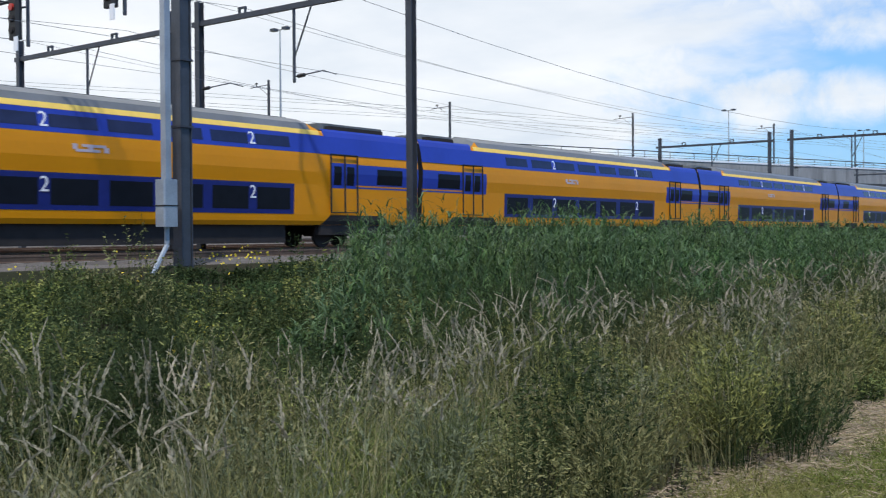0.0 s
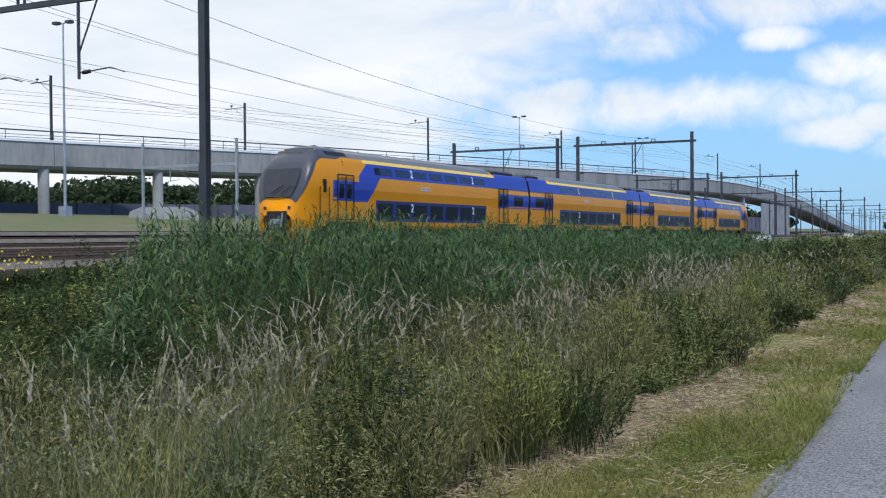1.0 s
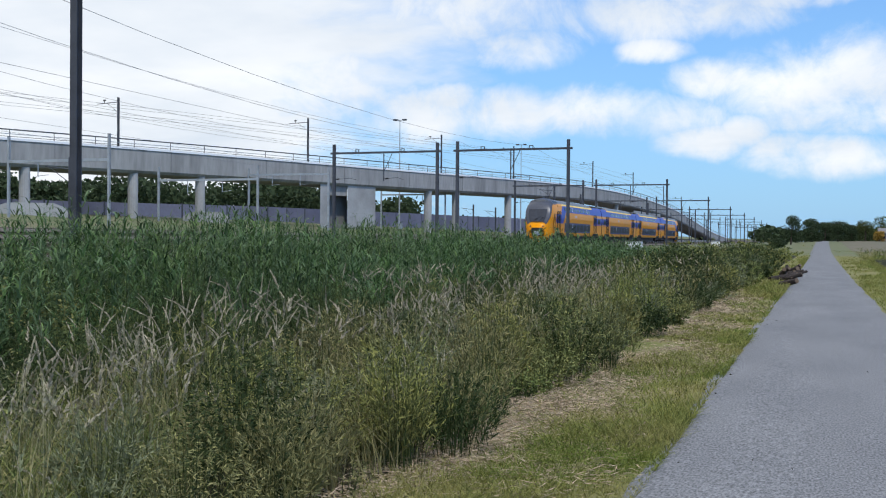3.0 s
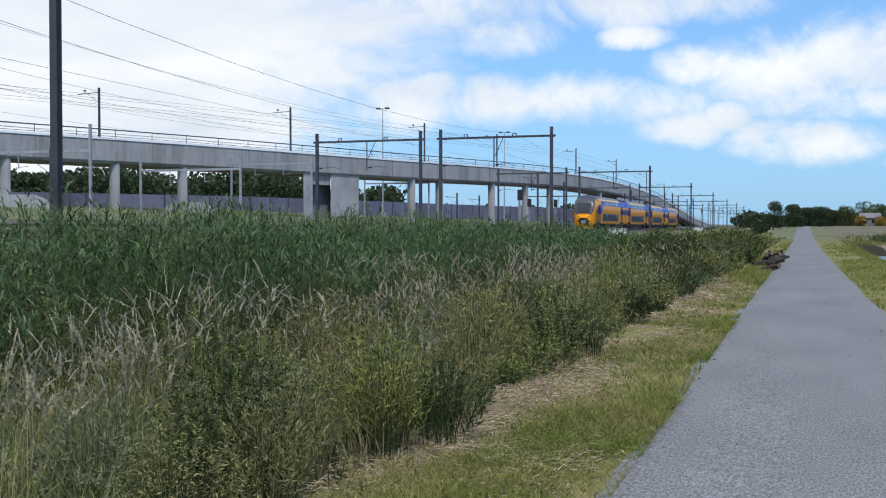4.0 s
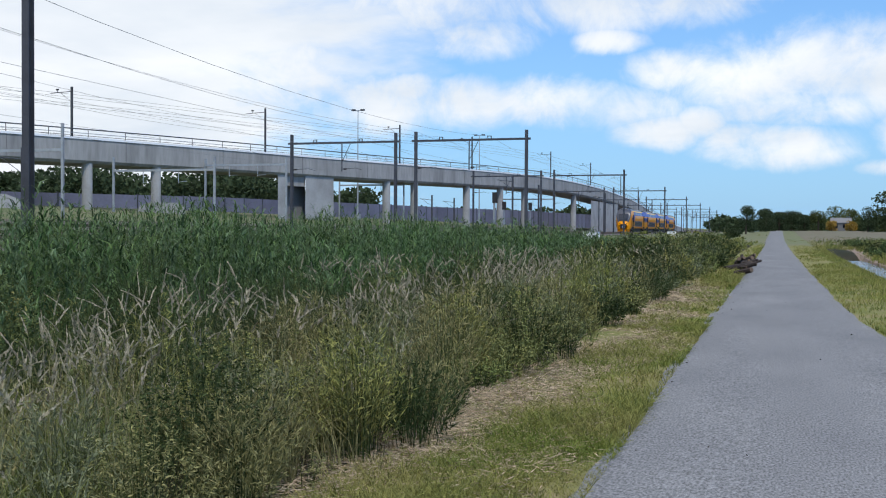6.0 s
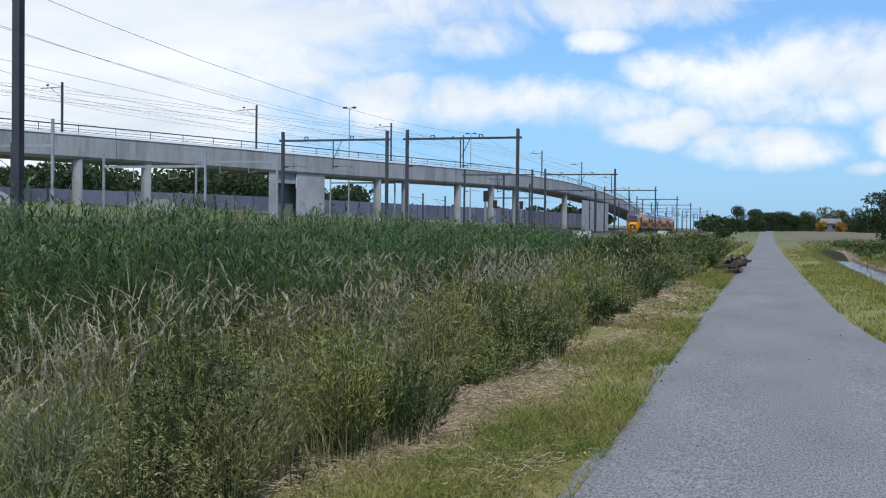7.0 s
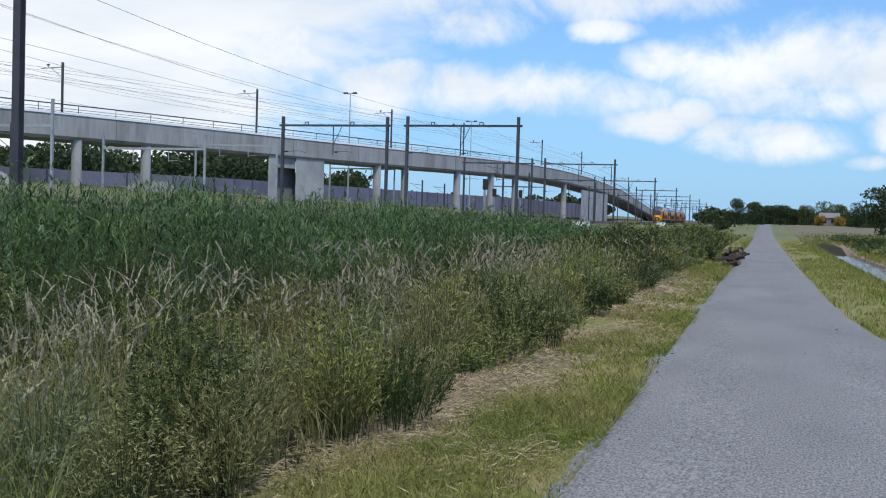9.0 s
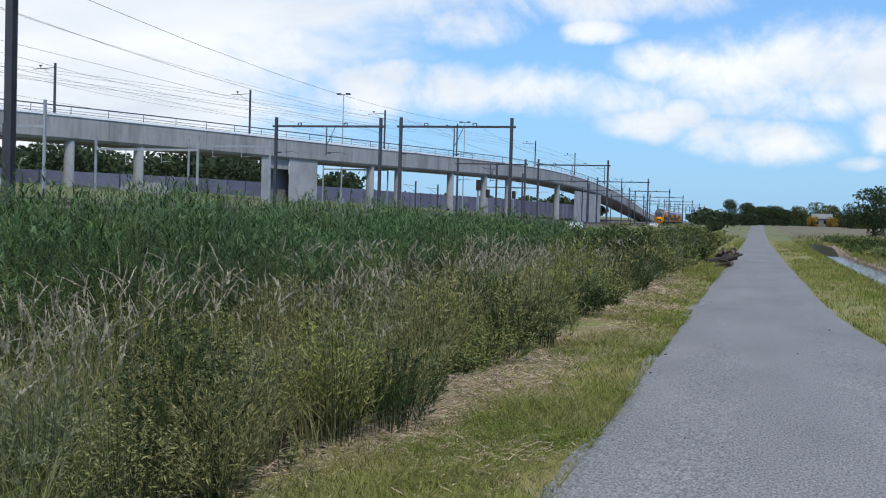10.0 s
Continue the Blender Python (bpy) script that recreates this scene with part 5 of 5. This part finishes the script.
def build_verges():
    gr, hy = [], []
    for n, y0, y1, w, pw in ((30000, 5.2, 9, 0.008, 1.0), (24000, 9, 18, 0.011, 1.0), (20000, 18, 50, 0.017, 1.0), (7000, 50, 140, 0.03, 1.0), (5000, 140, 330, 0.09, 1.0)):
        x, y = clumped(n, -2.75, -1.1, y0, y1, 30, 0.11, pw)
        x = np.minimum(x, path_edges(y)[0] + 0.07)
        keep = RNG.uniform(0, 1, n) < np.clip(0.05 + 0.72 * (x + 2.9) / 1.0 + 1.3 * (wave(x, y * 0.4, 0.4) - 0.5), 0.1, 1)
        x, y = pick(x, y, keep)
        n = len(x)
        gr.append((ribbons(based(x, y), RNG.uniform(0.04, 0.12, n) * (0.5 + 1.2 * wave(x, y * 0.45, 0.35, 2.2)) * (1 + (y > 30)), RNG.uniform(0.3, 1.4, n), np.full(n, w), 3), M_LAWN))
    for n, y0, y1, L, w in ((40000, 5.2, 16, 0.11, 0.006), (20000, 16, 50, 0.18, 0.011)):
        x, y = clumped(n, -2.95, -1.4, y0, y1, 40, 0.13)
        keep = RNG.uniform(0, 1, n) < np.clip(1.95 - (x + 2.9) / 0.8 + 3.4 * (wave(x, y * 0.4, 0.4, 0.4) - 0.5), 0.03, 1)
        x, y = pick(x, y, keep)
        n = len(x)
        b = based(x, y)
        b[:, 2] += RNG.uniform(0.02, 0.06, n)
        a = RNG.uniform(0, 2 * np.pi, n)
        d = np.stack([np.cos(a), np.sin(a), RNG.normal(0, 0.18, n)], 1)
        hy.append((leaves(b, d, np.full(n, L) * RNG.uniform(0.4, 1.3, n), np.full(n, w)), M_HAY))
    # the other side of the path: longer grass down to the ditch
    for n, x0, x1, y0, y1, w, h0 in ((16000, 1.25, 3.6, 12, 50, 0.016, 0.12), (7000, 2.6, 3.9, 12, 95, 0.02, 0.18), (9000, 1.1, 3.7, 50, 140, 0.03, 0.15), (6000, 6.3, 9.5, 30, 130, 0.03, 0.45), (5000, 3.2, 6.6, 76, 150, 0.035, 0.35), (2500, 5.6, 6.6, 52, 80, 0.03, 0.3), (5000, 0.8, 5.0, 140, 330, 0.09, 0.35), (3500, 1.6, 3.6, 8, 14, 0.008, 0.1)):
        x, y = clumped(n, x0, x1, y0, y1, 24, 0.2)
        if x0 < 2:
            e = path_edges(y)[1]
            x = np.where(x < e, e + (e - x) * 0.4, x)
        n = len(x)
        gr.append((ribbons(based(x, y), h0 * RNG.uniform(0.4, 1.4, n), RNG.uniform(0.2, 1.0, n), np.full(n, w), 3), M_LAWN))
    tagged(new("verge_grass", strips_mesh("verge_grass", gr)), "short mown yellow-green grass along the cycle path", "grass", kind="stuff")
    tagged(new("cut_hay", strips_mesh("cut_hay", hy)), "pale cut hay lying on the mown verge", "hay", kind="stuff")
    # the long tawny meadow beyond the ditch
    x, y = clumped(3500, 8, 60, 60, 330, 20, 0.8)
    n = len(x)
    fd = [(ribbons(based(x, y), RNG.uniform(0.3, 0.8, n), RNG.uniform(0.2, 0.8, n), 0.0008 * y + 0.02, 3), M_DRY), ]
    x, y = clumped(22000, 4.5, 60, 84, 330, 20, 0.8)
    n = len(x)
    fd.append((ribbons(based(x, y), RNG.uniform(0.3, 0.8, n), RNG.uniform(0.2, 0.8, n), 0.0008 * y + 0.02, 3), M_GRASS))
    rr = random.Random(51)
    for k in range(70):
        x, y = rr.uniform(6.3, 11.0), rr.uniform(50, 120)
        fd += clump(rr, x, y, rr.uniform(0.6, 1.3), rr.uniform(0.4, 0.9), 18, 12, rr.choice((M_BUSH, M_DARKB, M_DARKB, M_BANK)), 0.24, 0.3)
    tagged(new("far_meadow_grass", strips_mesh("far_meadow_grass", fd)), "tall tawny meadow grass beyond the ditch", "grass", kind="stuff")


def build_litter():
    """Twigs, dead leaves and clods scattered along the path's edges."""
    n = 130
    x = np.where(RNG.uniform(0, 1, n) < 0.85, -1.2 + np.abs(RNG.normal(0, 0.16, n)), RNG.uniform(-1.1, 1.2, n))
    y = 4 + 50 * RNG.uniform(0, 1, n) ** 1.4
    a = RNG.uniform(0, 2 * np.pi, n)
    p = np.stack([x, y, np.full(n, 0.042)], 1)
    d = np.stack([np.cos(a), np.sin(a), RNG.uniform(0, 0.25, n)], 1)
    L = RNG.uniform(0.01, 0.045, n)
    tagged(new("leaf_litter", strips_mesh("leaf_litter", [(leaves(p, d, L, L * 0.45), M_LOG)])), "dark twigs and dead leaves on the path's edge", "litter", kind="stuff")


build_litter()
build_near_meadow()
build_reeds()
build_bank_plants()
build_verges()


# ---- trees and the distance ----
def crown_strips(blobs, n, size):
    """Leaf clumps on and in a set of ellipsoids (x, y, z, rx, ry, rz)."""
    bl = np.array(blobs)
    vol = bl[:, 3] * bl[:, 5]
    k = RNG.choice(len(bl), n, p=vol / vol.sum())
    d = RNG.normal(size=(n, 3))
    d /= np.linalg.norm(d, axis=1)[:, None]
    r = RNG.uniform(0.45, 1.08, n) ** 0.6
    p = bl[k, :3] + d * bl[k, 3:] * r[:, None]
    q = RNG.normal(size=(n, 3))
    q /= np.linalg.norm(q, axis=1)[:, None]
    L = size * RNG.uniform(0.6, 1.5, n)
    return leaves(p - q * L[:, None] / 2, q, L, L * 0.75)


def build_tree(x, y, h, w, m, label, n=900):
    gz = ground_z(x, y)
    th = thing("tree", label, "tree", "trees at the far end of the path")
    tr = Shape().beam((x, y, gz - 0.2), (x, y, gz + h * 0.35), w * 0.05, 8, w * 0.035).beam((x, y, gz + h * 0.35), (x + w * 0.05, y, gz + h * 0.75), w * 0.035, 7, w * 0.015)
    for k in range(5):
        a = 2.4 * k
        tr.beam((x, y, gz + h * (0.28 + 0.07 * k)), (x + w * 0.3 * math.cos(a), y + w * 0.3 * math.sin(a), gz + h * (0.5 + 0.08 * k)), w * 0.018, 5, w * 0.006)
    part("trunk", tr, M_BARK, th)
    rr = random.Random(int(x * 7 + y))
    blobs = []
    for k in range(22):
        f = rr.uniform(0.07, 0.86)
        s = w * 0.5 * math.sqrt(max(0.05, 1 - (2 * f - 0.85) ** 2)) * 0.75
        a = rr.uniform(0, 6.28)
        blobs.append((x + s * math.cos(a) * 0.8, y + s * math.sin(a) * 0.8, gz + h * f, w * rr.uniform(0.2, 0.32), w * rr.uniform(0.2, 0.32), h * rr.uniform(0.13, 0.2)))
    part("crown", strips_mesh("crown", [(crown_strips(blobs, n * 5, max(0.22, w * 0.05)), m)]), m, th)


def far(rel, d):
    return -d * math.sin(radians(rel)), d * math.cos(radians(rel))


def build_distance():
    # woods behind the railway yard
    rr = random.Random(5)
    blobs = []
    for k in range(260):
        rel = rr.uniform(22, 66)
        x, y = far(rel, rr.uniform(225, 262))
        hgt = (8.7 + 1.3 * math.sin(rel * 0.9) + rr.uniform(-1.2, 1.2)) * (1.0 if rel > 25.5 else 0.55)
        for f in (0.25, 0.5, 0.78):
            blobs.append((x + rr.uniform(-2, 2), y + rr.uniform(-2, 2), 4.5 + hgt * f, rr.uniform(3.0, 5.0), 4, hgt * 0.24))
    tagged(new("far_woods", strips_mesh("far_woods", [(crown_strips(blobs, 70000, 0.95), M_LEAF)])), "dark green woods behind the railway yard", "woods", kind="stuff")
    blobs = []
    for k in range(60):
        rel = rr.uniform(8, 24)
        x, y = far(rel, rr.uniform(380, 430))
        hgt = rr.uniform(3, 7)
        blobs.append((x, y, 3.5 + hgt * 0.5, rr.uniform(3, 7), 4, hgt * 0.5))
    tagged(new("far_shrubs", strips_mesh("far_shrubs", [(crown_strips(blobs, 6000, 1.6), M_LEAF)])), "distant dark shrubs beyond the flyover", "shrubs", kind="stuff")
    # the trees where the path ends
    for rel, d, h, w, m, lab in ((1.75, 270, 8.4, 5.0, M_LEAF, "dark green round-crowned tree"), (0.75, 300, 7.6, 6.0, M_LEAF, "dark green spreading tree"), (0.1, 320, 7.2, 6.5, M_LEAF, "dark green spreading tree"), (-0.5, 310, 7.3, 6.0, M_LEAF, "dark green spreading tree"),
                            (-1.15, 330, 7.0, 6.0, M_LEAF, "dark green spreading tree"), (-1.8, 320, 7.8, 4.8, M_LEAF2, "light green young tree"), (-2.6, 345, 9.0, 6.0, M_LEAF2, "light green young tree"), (-3.3, 350, 8.8, 6.5, M_LEAF2, "light green young tree"),
                            (-4.15, 290, 7.8, 4.2, M_LEAF, "dark green conical tree"), (-5.35, 165, 7.8, 5.6, M_LEAF, "dark green broad tree beside the meadow"), (2.35, 280, 4.0, 4.0, M_LEAF, "small dark green bush"), (-4.9, 300, 5.5, 5.0, M_LEAF2, "light green bushy tree"),
                            (-7.2, 170, 8.5, 6.5, M_LEAF, "dark green broad tree beside the meadow")):
        x, y = far(rel, d)
        build_tree(x, y, h - rise(y), w, m, lab)
    for rel in (-2.45, -3.35):
        x, y = far(rel, 315)
        build_tree(x, y, 2.9, 3.2, M_GOLD, "golden-yellow leafed shrub beside a small house", 500)
    blobs = []
    for k in range(90):
        rel = rr.uniform(-14, 3)
        x, y = far(rel, rr.uniform(390, 460))
        hgt = rr.uniform(3, 6.5)
        blobs.append((x, y, rise(y) + hgt * 0.4, rr.uniform(4, 7), 4, hgt * 0.5))
    tagged(new("far_hedge", strips_mesh("far_hedge", [(crown_strips(blobs, 7000, 1.5), M_LEAF)])), "distant dark hedgerow on the horizon", "hedge", kind="stuff")
    # white house
    x, y = far(-2.9, 324)
    gz = rise(y)
    hs = thing("house", "small grey house with a dark pitched roof among shrubs", "house")
    part("wall", Shape().box(x - 2.6, x + 2.6, y, y + 6, gz - 0.2, gz + 2.4), M_CONC_DK, hs)
    part("roof", Shape().add([(x - 2.9, y - 0.3, gz + 2.35), (x + 2.9, y - 0.3, gz + 2.35), (x + 2.9, y + 6.3, gz + 2.35), (x - 2.9, y + 6.3, gz + 2.35), (x - 2.9, y + 3, gz + 3.8), (x + 2.9, y + 3, gz + 3.8)], [(0, 1, 5, 4), (1, 2, 5), (2, 3, 4, 5), (3, 0, 4), (3, 2, 1, 0)]), M_CONC_DK, hs)
    for dx in (-1.5, 0.9):
        part("window", Shape().box(x + dx - 0.5, x + dx + 0.5, y - 0.03, y + 0.03, gz + 0.8, gz + 1.9), M_GLASS, hs)
    # noise barrier of panels between posts behind the yard
    wall = thing("noise_barrier", "long grey-blue noise barrier of panels behind the railway yard", "noise barrier", kind="structure")
    line = [(-104, 55), (-95, 105), (-88, 150), (-80, 214), (-66, 290), (-60, 380)]
    run = []
    for (xa, ya), (xb, yb) in zip(line, line[1:]):
        k = int(math.hypot(xb - xa, yb - ya) / 5)
        run += [(xa + (xb - xa) * i / k, ya + (yb - ya) * i / k) for i in range(k)]
    for i, ((xa, ya), (xb, yb)) in enumerate(zip(run, run[1:])):
        gz = min(ground_z(xa, ya), ground_z(xb, yb))
        t = float(np.interp(ya, [55, 105, 150, 200], [5.5, 6.05, 6.6, 6.75]))
        ux, uy = (xb - xa), (yb - ya)
        l = math.hypot(ux, uy)
        nx, ny = uy / l * 0.08, -ux / l * 0.08
        g = 0.02
        part("panel", Shape().prism([(xa + ux * g - nx, ya + uy * g - ny), (xa + ux * g + nx, ya + uy * g + ny), (xb - ux * g + nx, yb - uy * g + ny), (xb - ux * g - nx, yb - uy * g - ny)], gz - 0.5, t), M_BARRIER, wall)
        part("barrier_post", Shape().box(xa - 0.13, xa + 0.13, ya - 0.13, ya + 0.13, gz - 0.4, t + 0.12), M_STEEL, wall)
    # pale slope slabs round the feet of the near flyover piers
    for rel, d, w in ((32.55, 142, 5.0), (41.2, 121, 6.4)):
        x, y = far(rel, d)
        sl = thing("slope_slab", "pale concrete slab mound at the foot of a pier", "concrete slab")
        ux, uy = math.cos(radians(rel)), math.sin(radians(rel))
        gz = ground_z(x, y) - 0.4
        pts = [(-w * 0.62, 0), (-w * 0.56, 1.25), (-w * 0.36, 1.75), (w * 0.36, 1.75), (w * 0.56, 1.25), (w * 0.62, 0)]
        vs = [(x + ux * a, y + uy * a, gz + b) for a, b in pts] + [(x + ux * a - uy * 2, y + uy * a + ux * 2, gz + b) for a, b in pts]
        part("slab", Shape().add(vs, [(0, 1, 2, 3, 4, 5), (11, 10, 9, 8, 7, 6)] + [(i, (i + 1) % 6, (i + 1) % 6 + 6, i + 6) for i in range(6)]), M_CONC_LT, sl)
    # floodlight masts
    for x, y, z in ((-83, 80, 23.7), (*far(22.3, 196), 23.4), (*far(15.75, 248), 23.6)):
        fl = thing("floodlight_mast", "tall slim grey floodlight mast in the railway yard", "floodlight", "floodlight masts")
        part("pole", Shape().beam((x, y, ground_z(x, y) - 0.3), (x, y, z), 0.17, 8, 0.07), M_GALV, fl)
        part("base_box", Shape().box(x - 0.5, x + 0.5, y - 0.5, y + 0.5, ground_z(x, y) - 0.2, ground_z(x, y) + 1.0, 0.05), M_GALV, fl)
        for s in (-1, 1):
            part("lamp_head", Shape().beam((x, y, z - 0.1), (x + s * 0.8, y, z + 0.05), 0.05).box(x + s * 0.9 - 0.35, x + s * 0.9 + 0.35, y - 0.3, y + 0.3, z - 0.12, z + 0.16), M_STEEL, fl)
    # pale portals of the yard behind
    for xa, xb, y, zb, zt in ((-75.5, -62, 108, 8.3, 9.9), (-74.0, -62, 126.5, 10.0, 10.9), (-73.5, -62, 81, 8.6, 11.0), (-74, -62, 172, 9.2, 10.2), (-62, -48, 232, 8.4, 9.6)):
        yp = thing("yard_portal", "pale galvanised catenary portal in the railway yard", "catenary portal", "yard portals behind the tracks")
        for x in (xa, xb):
            part("mast", Shape().hbeam(x, y, ground_z(x, y) - 0.3, zt, 0.11, 0.11), M_GALV, yp)
        part("cross_beam", Shape().box(xa, xb, y - 0.12, y + 0.12, zb - 0.13, zb + 0.13), M_GALV, yp)
        for f in (0.3, 0.65):
            x = xa + (xb - xa) * f
            part("drop_post", Shape().beam((x, y, zb), (x, y, zb - 1.5), 0.05).beam((x, y, zb - 1.4), (x + 1.2, y, zb - 1.3), 0.03), M_GALV, yp)
    # single masts and small signals beyond the portals
    for rel, d, zt in ((13.95, 175, 10.5), (12.55, 190, 9.6), (17.1, 230, 8.4), (18.3, 215, 8.5), (9.0, 230, 9.5), (8.55, 260, 9.5), (6.55, 300, 10.0), (5.9, 330, 10.0), (39.3, 95, 8.2)):
        x, y = far(rel, d)
        sm = thing("catenary_mast", "dark steel single catenary mast beside the tracks", "catenary mast", "single masts beyond the portals")
        part("pole", Shape().hbeam(x, y, ground_z(x, y) - 0.3, zt, 0.13, 0.13), M_STEEL, sm)
        part("bracket", Shape().beam((x, y, zt - 1.0), (x - 2.6, y, zt - 0.7), 0.05).beam((x, y, zt - 2.2), (x - 2.2, y, zt - 0.8), 0.03), M_STEEL, sm)
    for rel, d in ((14.4, 160), (13.0, 165), (14.9, 120)):
        x, y = far(rel, d)
        sg = thing("railway_signal", "black railway signal on a slim post", "railway signal", "signals beside the tracks")
        part("post", Shape().beam((x, y, ground_z(x, y) - 0.2), (x, y, 5.6), 0.07, 8), M_GALV, sg)
        part("signal_head", Shape().box(x - 0.3, x + 0.3, y - 0.15, y + 0.15, 4.6, 5.8, 0.08), M_BLACKP, sg)
    # white concrete cable boxes beside the near track
    for y, w in ((113, 0.85), (210, 0.8)):
        x = -19.2 - bend(y)
        cb = thing("cable_box", "low white concrete cable box beside the near track", "cable box", "cable boxes beside the track")
        part("box_body", Shape().box(x - w, x + w, y - 0.6, y + 0.6, 0.4, 1.42, 0.08), M_WHITE, cb)
        part("box_lid", Shape().box(x - w - 0.06, x + w + 0.06, y - 0.66, y + 0.66, 1.42, 1.5, 0.08), M_CONC_LT, cb)


def build_logs():
    """Dark sawn logs and branches heaped at the edge of the path."""
    rr = random.Random(8)
    for k in range(30):
        y = rr.choice((37.8, 42.0, 43.0, 44.0, 46.5, 48.0, 49.5, 51.0)) + rr.uniform(-0.5, 0.5)
        x, l, r, yaw = -1.35 + rr.uniform(-0.45, 0.25), rr.uniform(0.35, 1.1), rr.uniform(0.03, 0.11), rr.uniform(0, 180)
        z = r + (0.24 * rr.random() if y > 40 else 0.0)
        lg = thing("log", "dark weathered log lying at the edge of the path", "log", "heap of logs beside the path")
        c, s = math.cos(radians(90 - yaw)), math.sin(radians(90 - yaw))
        a, b = Vector((x - c * l / 2, y - s * l / 2, z)), Vector((x + c * l / 2, y + s * l / 2, z + rr.uniform(-0.02, 0.28)))
        part("log_body", Shape().beam(a, b, r, 9, r * 0.85), M_LOG, lg)
        d = (b - a).normalized()
        part("sawn_end", Shape().beam(b - d * 0.01, b + d * 0.006, r * 0.8, 9), M_LOGEND, lg)


build_distance()
build_logs()


def motions():
    """The train runs away from the camera at a steady speed."""
    times = [0.5 * k for k in range(21)]
    for car, off, turned in ((tail_car, -13.5, False), (mid_car, 13.5, False), (mid_car_2, 40.5, False), (head_car, 67.5, True)):
        walk(car, [(t, train_pose(GAP0 + SPEED * t + off, turned)) for t in times])


motions()
